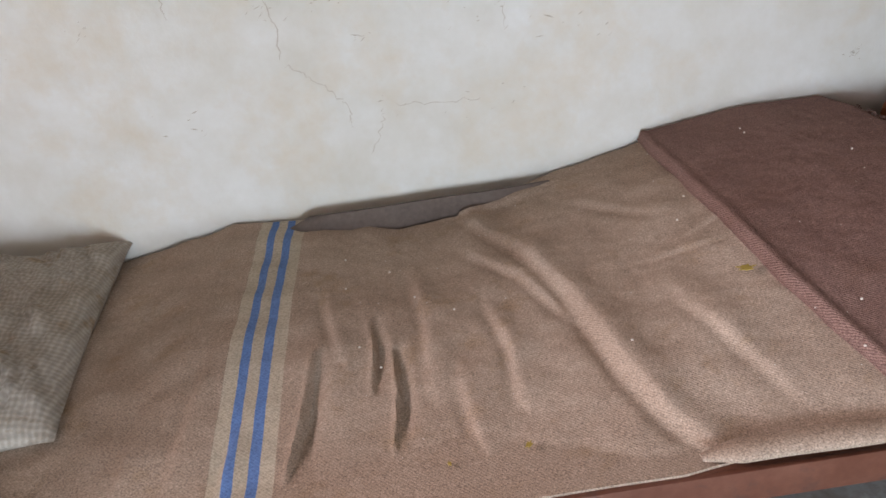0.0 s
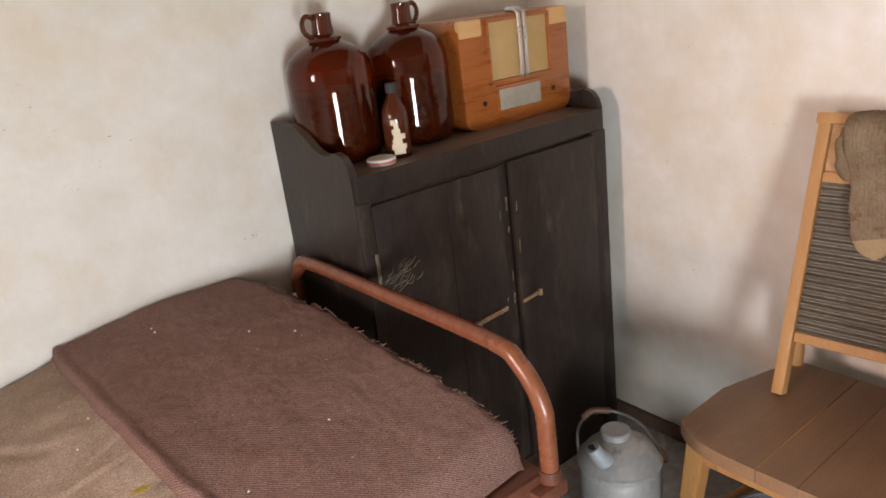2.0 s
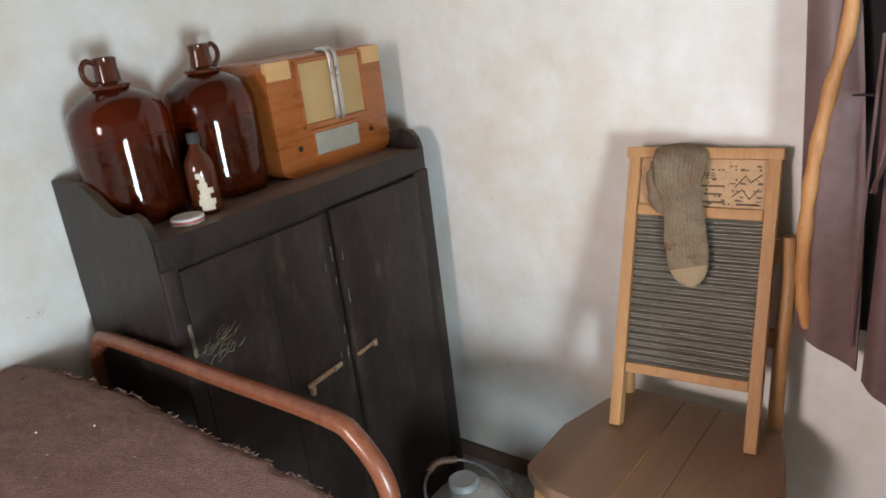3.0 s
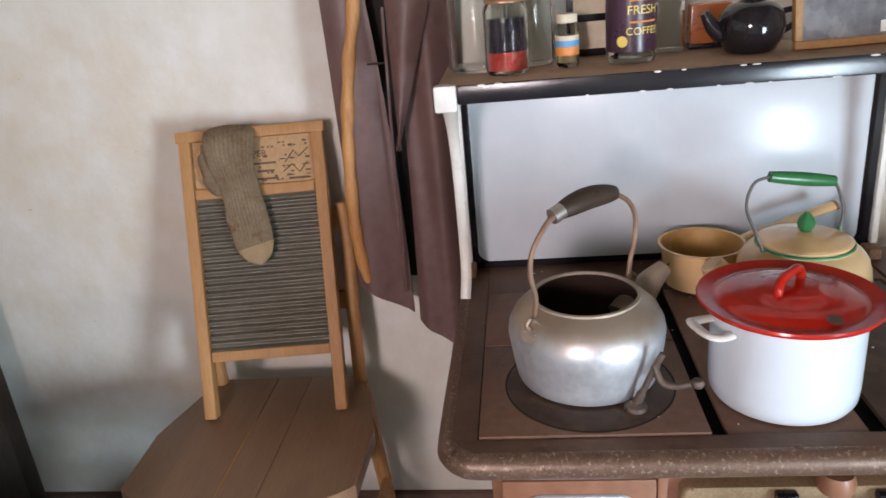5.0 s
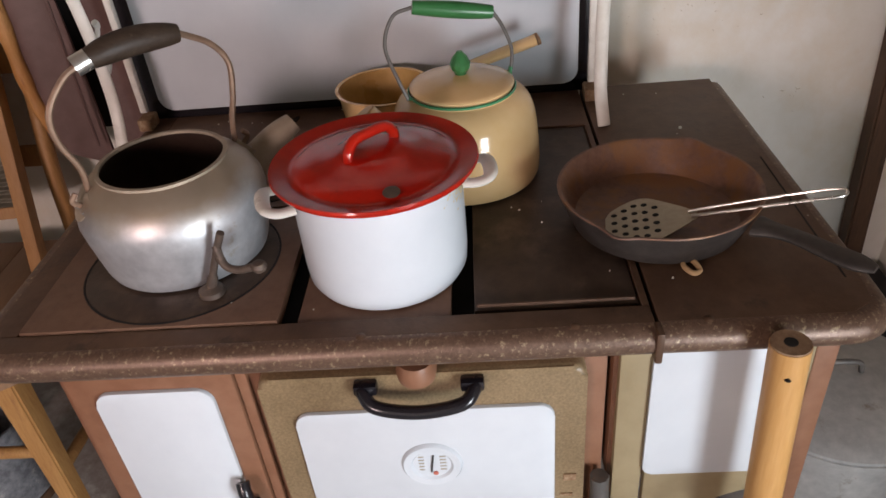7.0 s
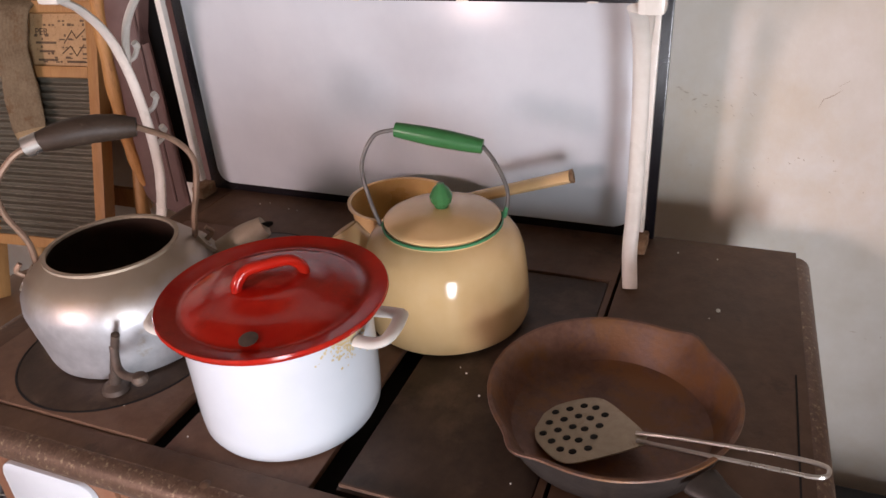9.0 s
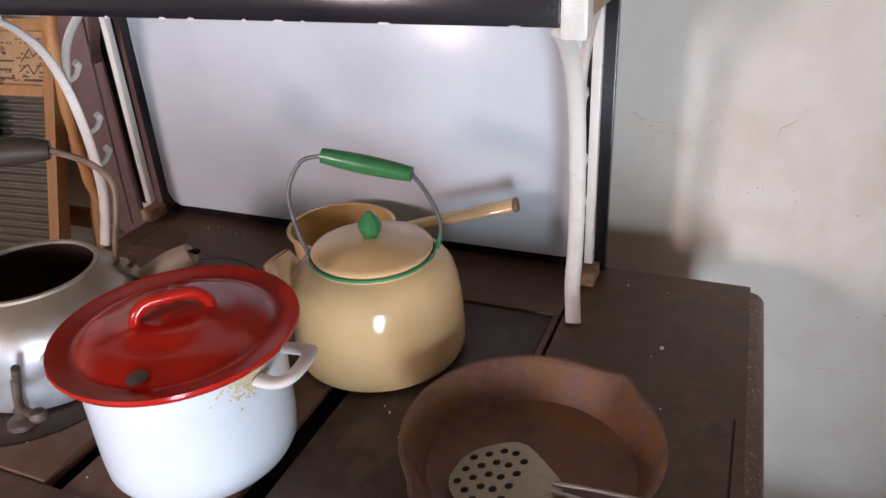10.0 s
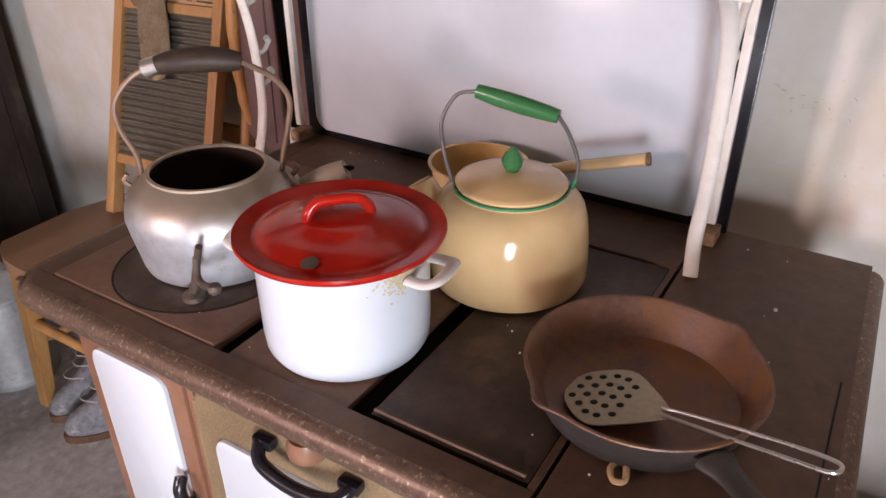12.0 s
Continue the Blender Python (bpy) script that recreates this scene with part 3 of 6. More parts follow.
BED = placed("iron_bed", (0.75, 1.45, 0), "narrow red-brown painted iron bed with a bent tube foot", "bed")
XF, YN, YF = 1.828, 0.998, 1.885
foot = [(XF, YN, 0.0), (XF, YN, 0.3), (XF, YN, 0.66), (XF, YN + 0.008, 0.745), (XF, YN + 0.055, 0.805), (XF, YN + 0.12, 0.826), (XF, 1.4, 0.828), (XF, YF - 0.1, 0.826), (XF, YF - 0.035, 0.80), (XF, YF, 0.73), (XF, YF, 0.5), (XF, YF, 0.0)]
part("foot_rail", sweep(glide(foot, 7), 0.0165, 14), BEDTUBE, BED, "bent red-brown tube foot rail")
head = [(-0.42, y, z + (0.1 if z > 0.7 else 0)) for _, y, z in foot]
part("head_rail", sweep(glide(head, 7), 0.0165, 14), BEDTUBE, BED)
for y, n in ((1.006, 1), (1.877, -1)):
    bm = box(-0.42, XF - 0.005, y - 0.005, y + 0.005, 0.553, 0.609, 0.002)
    box(-0.42, XF - 0.005, min(y, y + n * 0.055), max(y, y + n * 0.055), 0.604, 0.6085, 0.001, bm)
    part("side_rail", bm, BEDSTEEL, BED, "angle iron side rail")
for y in (YN, YF):
    bm = box(XF - 0.05, XF + 0.022, y - 0.022, y + 0.022, 0.563, 0.592, 0.006)
    lathe([(0, 0), (0.019, 0), (0.021, 0.012), (0.019, 0.03), (0, 0.03)], (XF, y, 0.585), 16, bm)
    part("corner_casting", bm, BEDSTEEL, BED)
part("foot_crossbar", box(XF - 0.016, XF + 0.004, YN, YF, 0.503, 0.53, 0.002), BEDSTEEL, BED)
part("leg_brace", sweep([(XF - 0.01, YN + 0.01, 0.30), (XF - 0.28, YN + 0.015, 0.555)], 0.014, 8, flat=0.3), BEDSTEEL, BED, "flat diagonal leg brace")
part("leg_brace", sweep([(XF - 0.01, YN + 0.02, 0.53), (XF - 0.16, YN + 0.02, 0.56)], 0.014, 8, flat=0.3), BEDSTEEL, BED)
for i in range(9):
    y = 1.05 + i * 0.1
    part("spring_wire", sweep([(-0.4, y, 0.56), (XF - 0.02, y, 0.56)], 0.002, 5), BEDSTEEL, BED)


def mattress_top(u, v):
    x, y = -0.40 + 2.19 * u, 1.062 + 0.85 * v
    d = min(u * 2.19, (1 - u) * 2.19, v * 0.885, (1 - v) * 0.885)
    k = min(d / 0.035, 1.0)
    top = bed_height(x, y) - 0.040 + 0.030 * max(0, (v - 0.8) / 0.2)
    back = 0.715 + 0.004 * lump(x, 2, 5, 4) + 0.05 * max(0, x - 1.1)
    lift = max(0, (v - 0.915) / 0.035) * min(1, max(0, (x - 0.36) / 0.12)) * min(1, max(0, (1.30 - x) / 0.12))
    top += max(0, back - top) * min(lift, 1.0)
    return Vector((x, y, 0.562 + (top - 0.562) * (1 - (1 - k) ** 2) ** 0.5))


single("mattress", sheet(120, 120, mattress_top, 0.008), TICKING, (0.7, 1.45, 0.56), "thin lumpy grey-brown mattress on the bed", "mattress")

RIDGES = [
    (((0.80, 1.82), (0.902, 1.633), (0.965, 1.43), (1.005, 1.22), (1.04, 1.12), (1.085, 1.05)), 0.021, 0.021),
    (((0.80, 1.65), (0.886, 1.53), (0.951, 1.36)), 0.011, 0.015),
    (((0.590, 1.45), (0.597, 1.37), (0.592, 1.28)), -0.013, 0.007),
    (((0.630, 1.37), (0.636, 1.26), (0.626, 1.13)), -0.014, 0.007),
    (((0.490, 1.37), (0.478, 1.22), (0.455, 1.06)), -0.016, 0.0085),
    (((0.500, 1.54), (0.535, 1.36)), 0.010, 0.015),
    (((0.675, 1.60), (0.695, 1.44), (0.690, 1.26)), 0.011, 0.018),
    (((0.810, 1.46), (0.835, 1.32), (0.832, 1.20)), 0.010, 0.015),
    (((1.20, 1.49), (1.28, 1.52), (1.37, 1.53)), 0.004, 0.009),
    (((1.12, 1.46), (1.25, 1.45)), 0.0035, 0.009),
    (((0.74, 1.27), (0.765, 1.07)), 0.010, 0.016),
    (((0.30, 1.42), (0.27, 1.08)), 0.009, 0.018),
    (((0.37, 1.22), (0.345, 1.06)), 0.009, 0.012),
    (((0.20, 1.30), (0.19, 1.10)), 0.008, 0.015),
    (((1.14, 1.33), (1.23, 1.09)), 0.008, 0.018),
    (((0.66, 1.88), (0.82, 1.85), (0.98, 1.86)), 0.012, 0.025),
    (((1.02, 1.77), (1.18, 1.60)), 0.007, 0.018),
]


def ridge(x, y):
    """Creases: each a soft side and a steep side with a hollow beside it."""
    out = 0.0
    for pts, h, w in RIDGES:
        best, n = (9.0, 0.0, False), len(pts) - 1
        for i in range(n):
            (a, b), (c, d) = pts[i], pts[i + 1]
            t = min(max(((x - a) * (c - a) + (y - b) * (d - b)) / ((c - a) ** 2 + (d - b) ** 2), 0), 1)
            px, py = x - a - t * (c - a), y - b - t * (d - b)
            q = px * px + py * py
            if q < best[0]:
                best = (q, (i + t) / n, ((c - a) * py - (d - b) * px) > 0)
        q, s, side = best
        if q > 0.012:
            continue
        k = w * (2.0 if side else 0.62)
        hollow = 0.0 if side else 0.42 * math.exp(-((math.sqrt(q) - 1.2 * w) / (0.7 * w)) ** 2)
        out += (0.8 if h > 0 else 1.25) * h * (math.exp(-q / (k * k)) - hollow) * math.sin(math.pi * (0.12 + 0.76 * s)) * (1 + 0.35 * lump(x, y, 3, 9))
    return out


def blanket_top(u, v):
    x = -0.41 + 1.83 * u
    near = 1.008 + 0.005 * lump(x, 0, 5, 3.5) + 0.02 * max(0, math.sin((x - 1.02) * 9)) * (x > 1.02)
    far = 1.922 - 0.085 * math.exp(-((x - 0.72) / 0.22) ** 4) - 0.006 * lump(x, 9, 1, 6)
    y = near + (far - near) * v
    z = bed_height(x, y) + ridge(x, y) + 0.006 * lump(x, y, 0, 4) + 0.0036 * lump(x, y, 4, 13) * (1 + v) + 0.0012 * lump(x, y, 8, 40)
    if v < 0.06:
        k = (1 - v / 0.06) ** 2
        z += (max(0.612 + 0.002 * lump(x, 1, 6, 9), min(z, 0.614)) - z) * k
    return Vector((x, y, max(z, 0.6135 + 0.004 * min(v * 10, 1))))


single("wool_blanket", sheet(400, 200, blanket_top, 0.007), SACK, (0.5, 1.45, 0.6), "creased grey-brown wool blanket with blue and cream stripes", "blanket", angle=80)


def tuck(u, v):
    x = 1.05 + 0.315 * u
    a = radians(200 - 230 * v)
    r = (0.013 + 0.005 * lump(x, 2, 2, 7)) * min(1.0, 0.35 + 4 * u, 0.5 + 6 * (1 - u))
    return Vector((x, 1.026 + 0.006 * math.sin((x - 1.02) * 9) + 1.7 * r * math.cos(a) - 0.01 * u, 0.622 + 0.006 * u + r * math.sin(a)))


single("blanket_hem", sheet(60, 10, tuck, 0.005), SACKPLAIN, (1.2, 1.02, 0.58), "rolled lower hem of the grey wool blanket", "blanket", angle=80)


def cover_top(u, v):
    y = 1.004 + 0.030 * max(0, (u - 0.25) / 0.75) ** 1.3 * (1 - v) + 0.918 * v
    start = float(np.interp(y, (1.0, 1.09, 1.18, 1.29, 1.48, 1.83), (1.352, 1.346, 1.318, 1.284, 1.262, 1.240))) + 0.006 * lump(0, y, 7, 9)
    end = float(np.interp(y, (1.0, 1.12, 1.22, 1.36, 1.56, 1.92), (1.806, 1.803, 1.788, 1.762, 1.750, 1.700))) + 0.007 * lump(3, y, 2, 22) + 0.004 * lump(5, y, 2, 60)
    x = start + (end - start) * u
    z = bed_height(x, y) + 0.017 + 0.005 * lump(x, y, 6, 4) + 0.003 * lump(x, y, 2, 14) + 0.0012 * lump(x, y, 3, 50)
    z += 0.006 * math.exp(-((u - 0.03) / 0.025) ** 2)
    if u < 0.012:
        z -= 0.012
    if v < 0.07:
        z += (0.613 + 0.004 * u + 0.002 * lump(x, 3, 1, 8) - z) * (1 - v / 0.07) ** 2
    if u > 0.95:
        z -= 0.012 * ((u - 0.95) / 0.05) ** 2 * (0.6 + 0.6 * lump(1, y, 0, 16))
    return Vector((x, y, z))


single("folded_blanket", sheet(110, 160, cover_top, 0.011), BROWN_WOOL, (1.55, 1.45, 0.62), "folded dark brown wool blanket with a frayed edge", "blanket", angle=80)
bm = bmesh.new()
rnd = random.Random(4)
for _ in range(150):
    y = rnd.uniform(1.03, 1.82)
    p = Vector(cover_top(0.995, (y - 1.02) / 0.902)) + Vector((0, 0, rnd.uniform(0, 0.008)))
    d = Vector((rnd.uniform(0.002, 0.009), rnd.uniform(-0.004, 0.004), rnd.uniform(-0.008, 0.001)))
    sweep([p - d * 0.4, p + d * 0.5, p + d], 0.0009, 4, bm)
single("blanket_fringe", bm, BROWN_WOOL, (1.79, 1.4, 0.68), "frayed brown wool threads at the blanket end", "fringe", kind="stuff")


def pillow_at(u, v):
    a, b = 2 * u - 1, 2 * v - 1
    return a, b, max(0.0, (1 - abs(a) ** 3.0) * (1 - abs(b) ** 3.0)) ** 0.48


bm = bmesh.new()
N = 44
for s in (1, -1):
    rows = []
    for i in range(N + 1):
        row = []
        for j in range(N + 1):
            a, b, h = pillow_at(i / N, j / N)
            x, y = 0.23 * a * (1 - 0.07 * (1 - b * b)), 0.345 * b * (1 - 0.05 * (1 - a * a))
            z = 0.058 + s * 0.058 * h + (0.024 * lump(x, y, 2, 7) + 0.034 * abs(lump(2.4 * x + y, 0.5 * y - 0.3 * x, 5, 13)) + 0.024 * abs(lump(0.6 * x - 0.4 * y, 2 * y + x, 9, 16)) + 0.003 * lump(x, y, 1, 45)) * h * (s > 0)
            row.append(bm.verts.new((x, y, z)))
        rows.append(row)
    for i in range(N):
        for j in range(N):
            q = (rows[i][j], rows[i + 1][j], rows[i + 1][j + 1], rows[i][j + 1])
            bm.faces.new(q if s > 0 else q[::-1])
bmesh.ops.remove_doubles(bm, verts=bm.verts, dist=0.0008)
bmesh.ops.transform(bm, matrix=pose(-0.205, 1.585, 0.612, 4, 0, 5), verts=bm.verts)
single("pillow", bm, PILLOW, (-0.2, 1.55, 0.6), "flattened yellowish checked cotton pillow on the bed", "pillow", angle=80)


def leaf(x, y, z, s, turn):
    out = []
    for k in range(14):
        a = 2 * math.pi * k / 14
        r = s * (0.55 + 0.45 * abs(math.cos(2.5 * a))) * (0.6 if k % 2 else 1)
        out.append((r * math.cos(a), 0.6 * r * math.sin(a)))
    bm = slab(out, 0, 0.0012)
    for v in bm.verts:
        v.co.z += 6 * v.co.x ** 2 + 4 * v.co.y ** 2
    bmesh.ops.transform(bm, matrix=pose(x, y, z, 8, 5, turn), verts=bm.verts)
    single("dry_leaf", bm, LEAF, (x, y, z), "small dry yellow leaf lying on the blanket", "leaf", "dry leaves")


def on_bed(x, y, up=0.006):
    return bed_height(x, y) + ridge(x, y) + up


leaf(1.245, 1.335, on_bed(1.245, 1.335, 0.014), 0.02, 10)
leaf(0.82, 1.10, max(0.621, on_bed(0.82, 1.10, 0.010)), 0.011, 60)
leaf(0.70, 1.09, max(0.621, on_bed(0.70, 1.09, 0.010)), 0.007, 100)
bm = bmesh.new()
rnd = random.Random(9)
for _ in range(75):
    x, y = rnd.uniform(0.5, 1.70), rnd.uniform(1.08, 1.85)
    s = rnd.choice((0.0008, 0.0010, 0.0013, 0.0022))
    bmesh.ops.create_icosphere(bm, subdivisions=1, radius=s, matrix=pose(x, y, on_bed(x, y, 0.008 if x < 1.25 else 0.023)))
single("plaster_crumbs", bm, CRUMB, (1.1, 1.4, 0.7), "scattered pale plaster crumbs on the blankets", "crumbs", kind="stuff")

# ---- cabinet ----
CX0, CX1, CYF, CYB, CT = 1.876, 2.690, 1.580, 1.928, 1.058
CAB = placed("cabinet", ((CX0 + CX1) / 2, 1.75, 0), "low black painted wooden cabinet with scrolled gallery sides", "cabinet")
part("body", box(CX0 + 0.012, CX1 - 0.012, CYF + 0.012, CYB - 0.014, 0.07, CT - 0.035, 0.002), CABPAINT, CAB)
part("back_board", box(CX0 + 0.004, CX1 - 0.004, CYB - 0.014, CYB, 0.0, 1.07, 0.002), CABPAINT, CAB)


def scroll_side(x0, x1):
    """A side board whose top dips in an ogee from the back to the front."""
    d = CYB - CYF
    out = [(0, 0), (d - 0.002, 0), (d - 0.002, 1.163), (d - 0.055, 1.166)]
    for k in range(15):
        t = k / 14
        out.append((d - 0.075 - (d - 0.15) * t, 1.158 - 0.052 * (0.5 - 0.5 * math.cos(math.pi * t)) + 0.008 * math.sin(math.pi * 2 * t)))
    out += [(0.052, 1.112), (0.025, 1.104), (0.008, 1.085), (0.0, 1.058)]
    own = slab(out, 0, x1 - x0, 0.003)
    bmesh.ops.transform(own, matrix=Matrix(((0, 0, 1, x0), (1, 0, 0, CYF + 0.001), (0, 1, 0, 0), (0, 0, 0, 1))), verts=own.verts)
    return own


part("side_panel", scroll_side(CX0 - 0.016, CX0 + 0.004), CABPAINT, CAB, "scrolled black side board with rubbed edge")
part("side_panel", scroll_side(CX1 - 0.004, CX1 + 0.016), CABPAINT, CAB, "scrolled black side board with rubbed edge")
part("top_board", box(CX0 + 0.004, CX1 - 0.004, CYF + 0.010, CYB - 0.014, CT - 0.035, CT, 0.004), CABTOP, CAB, "worn brown top board")
part("top_rail", box(CX0 - 0.01, CX1 + 0.01, CYF - 0.004, CYF + 0.012, 0.998, CT + 0.001, 0.004), CABPAINT, CAB)
for a, b in ((CX0 - 0.014, CX0 + 0.022), (2.648, CX1 + 0.014)):
    part("stile", box(a, b, CYF - 0.006, CYF + 0.012, 0.0, 0.998, 0.003), CABPAINT, CAB)
DOORL = part("door", box(CX0 + 0.024, 2.288, CYF - 0.004, CYF + 0.012, 0.10, 0.985, 0.004), CABPAINT, CAB, "scuffed black plank door")
part("centre_stile", box(2.292, 2.318, CYF + 0.004, CYF + 0.014, 0.10, 0.985, 0.002), CABPAINT, CAB)
DOORR = part("door", box(2.322, 2.645, CYF - 0.012, CYF + 0.006, 0.10, 0.99, 0.005), CABPAINT, CAB, "narrower black door standing slightly ajar")
for x in (2.11,):
    part("plank_seam", box(x, x + 0.003, CYF - 0.0048, CYF - 0.0035, 0.11, 0.965, 0), GAPBLACK, DOORL)
part("bottom_rail", box(CX0 - 0.01, CX1 + 0.01, CYF - 0.002, CYF + 0.012, 0.0, 0.095, 0.003), CABPAINT, CAB)
bm = box(2.155, 2.272, CYF - 0.012, CYF - 0.005, 0.588, 0.601, 0.002, m=Matrix.Translation((2.2, 0, 0.594)) @ Matrix.Rotation(radians(-4), 4, "Y") @ Matrix.Translation((-2.2, 0, -0.594)))
box(2.160, 2.172, CYF - 0.016, CYF - 0.005, 0.565, 0.60, 0.002, bm)
for x in (2.18, 2.21, 2.245):
    lathe([(0, 0), (0.006, 0), (0.004, 0.006), (0, 0.007)], (0, 0, 0), 10, bm, Matrix.Translation((x, CYF - 0.010, 0.596)) @ Matrix.Rotation(radians(90), 4, "X"))
part("hasp", bm, RUST, DOORL, "rusted hasp")
bm = box(2.325, 2.39, CYF - 0.018, CYF - 0.012, 0.599, 0.609, 0.002, m=Matrix.Translation((2.36, 0, 0.6)) @ Matrix.Rotation(radians(-6), 4, "Y") @ Matrix.Translation((-2.36, 0, -0.6)))
box(2.384, 2.395, CYF - 0.022, CYF - 0.012, 0.596, 0.616, 0.003, bm)
part("staple", bm, RUST, DOORR, "rusted staple plate")
for z in (0.24, 0.80):
    part("hinge", box(CX0 + 0.012, CX0 + 0.020, CYF - 0.009, CYF - 0.004, z, z + 0.075, 0.001), CABEDGE, DOORL, "worn brass-coloured hinge")
rnd = random.Random(21)
bm = bmesh.new()
for _ in range(26):
    x, z = rnd.gauss(1.95, 0.03), rnd.gauss(0.80, 0.018)
    sweep([(x - 0.012, CYF - 0.0048, z - 0.006), (x, CYF - 0.0052, z + rnd.uniform(-0.01, 0.01)), (x + rnd.uniform(0.005, 0.02), CYF - 0.0048, z + 0.008)], 0.0008, 4, bm)
for _ in range(10):
    x, z = rnd.choice((2.27, 2.295, 2.33)), rnd.uniform(0.55, 0.95)
    sweep([(x, CYF - 0.0135, z), (x + 0.002, CYF - 0.0135, z + rnd.uniform(0.01, 0.04))], 0.001, 4, bm)
tagged(part("scratches", bm, CABEDGE, CAB, "pale scratches in the black paint"), kind="stuff")


def jug(at, turn):
    """A one-gallon amber glass jug with a finger ring at the neck."""
    j = thing("glass_jug", at, "large amber glass jug with a finger ring, part full", "jug", "amber jugs on the cabinet", (0, 0, turn))
    tall = lambda pts: [(r * 1.105, z * 1.085) for r, z in pts]
    outer = tall([(0, 0.004), (0.07, 0.0), (0.086, 0.004), (0.0935, 0.018), (0.094, 0.05), (0.094, 0.185), (0.0925, 0.205), (0.085, 0.226), (0.068, 0.243), (0.047, 0.254), (0.034, 0.259), (0.0285, 0.264)])
    part("body", lathe(outer + [(0, outer[-1][1])], seg=56), AMBER, j)
    part("neck", lathe(tall([(0.0285, 0.258), (0.037, 0.262), (0.038, 0.268), (0.024, 0.275), (0.0215, 0.30), (0.0225, 0.318), (0.0185, 0.320), (0.017, 0.27), (0.02, 0.258), (0.0285, 0.258)]), seg=32), BROWNGLASS, j)
    ring = [(-0.024, 0, 0.338), (-0.044, 0, 0.343), (-0.057, 0, 0.329), (-0.055, 0, 0.310), (-0.042, 0, 0.297), (-0.028, 0, 0.295)]
    part("finger_ring", sweep(glide(ring, 5), 0.006, 10), BROWNGLASS, j)
    part("contents", lathe([(0, 0.010), (0.09, 0.010), (0.100, 0.024), (0.100, 0.17), (0, 0.17)], seg=40), DARKSYRUP, j, "dark liquid")
    return j


jug((1.979, 1.803, CT), 10)
jug((2.202, 1.79, CT), 190)
B = thing("glass_bottle", (2.058, 1.668, CT), "small brown glass bottle with a torn paper label", "bottle", turn=(0, 0, -75))
part("body", lathe([(0, 0.002), (0.028, 0.0), (0.032, 0.006), (0.032, 0.095), (0.029, 0.115), (0.018, 0.135), (0.012, 0.145), (0.011, 0.158), (0, 0.158)], seg=32), BROWNGLASS, B)
part("cap", lathe([(0.011, 0.152), (0.0135, 0.153), (0.0135, 0.172), (0.012, 0.174), (0, 0.174)], seg=24), INK, B, "black screw cap")
for k, (z, a0, a1) in enumerate(((0.016, -70, -20), (0.028, -78, -12), (0.040, -72, -30), (0.052, -66, -14), (0.064, -70, -34), (0.076, -60, -40), (0.086, -72, -52))):
    pts = [(0.0325 * math.cos(radians(a0 + (a1 - a0) * i / 8)), 0.0325 * math.sin(radians(a0 + (a1 - a0) * i / 8)), z) for i in range(9)]
    bm = sweep(pts, 0.0062, 8)
    for v in bm.verts:
        r = math.hypot(v.co.x, v.co.y)
        k = 0.0326 / r if r > 0.0326 else 1
        v.co.x, v.co.y = v.co.x * k, v.co.y * k
    part("label_strip", bm, PAPER, B, "torn cream paper label")
L = thing("jar_lid", (1.985, 1.640, CT), "flat white metal jar lid with a red rim print", "lid")
part("disc", lathe([(0, 0), (0.034, 0), (0.035, 0.003), (0.035, 0.013), (0.033, 0.015), (0, 0.0145)], seg=32), WHITELID, L)
part("print", lathe([(0.0352, 0.005), (0.0356, 0.005), (0.0356, 0.010), (0.0352, 0.010), (0.0352, 0.005)], seg=32), REDPRINT, L)

RAD = thing("tube_radio", (2.498, 1.775, CT), "old varnished wooden table radio with a cloth grille", "radio", turn=(0, 0, -2))
RAD.scale = (1.03, 1.0, 1.12)
bm = slab(rounded(0.375, 0.255, 0.028, 6), -0.14, 0.085, 0.006)
bmesh.ops.transform(bm, matrix=Matrix(((1, 0, 0, 0), (0, 0, -1, 0), (0, 1, 0, 0.1275), (0, 0, 0, 1))), verts=bm.verts)
part("case", bm, RADIOWOOD, RAD)
for x in (-0.150, 0.150):
    part("corner_block", box(x - 0.037, x + 0.037, -0.0885, -0.07, 0.213, 0.254, 0.006), RADIOLIGHT, RAD, "pale veneer corner")
part("grille", box(-0.096, 0.11, -0.0875, -0.08, 0.108, 0.243, 0.003), GRILLE, RAD, "tan woven speaker cloth")
bm = box(-0.103, -0.095, -0.094, -0.08, 0.10, 0.248, 0.002)
box(0.108, 0.116, -0.094, -0.08, 0.10, 0.248, 0.002, bm)
box(-0.103, 0.116, -0.094, -0.08, 0.100, 0.108, 0.002, bm)
box(-0.103, 0.116, -0.094, -0.08, 0.241, 0.249, 0.002, bm)
part("grille_frame", bm, RADIOWOOD, RAD)
for x in (0.004, 0.022):
    part("chrome_bar", sweep(glide([(x, -0.088, 0.105), (x, -0.096, 0.12), (x, -0.097, 0.23), (x, -0.09, 0.258), (x, -0.05, 0.262)], 5), 0.0055, 8), CHROME, RAD, "dull chrome trim bar")
part("dial_frame", box(-0.085, 0.075, -0.092, -0.08, 0.028, 0.094, 0.003), RADIOWOOD, RAD)
part("dial_window", box(-0.077, 0.067, -0.0945, -0.085, 0.036, 0.086, 0.002), DIALGLASS, RAD, "dusty dial glass")
for x in (-0.125, 0.12):
    part("knob_hole", lathe([(0, 0), (0.006, 0), (0.006, 0.001), (0, 0.001)], (0, 0, 0), 14, None, Matrix.Translation((x, -0.0885, 0.06)) @ Matrix.Rotation(radians(90), 4, "X")), GAPBLACK, RAD)

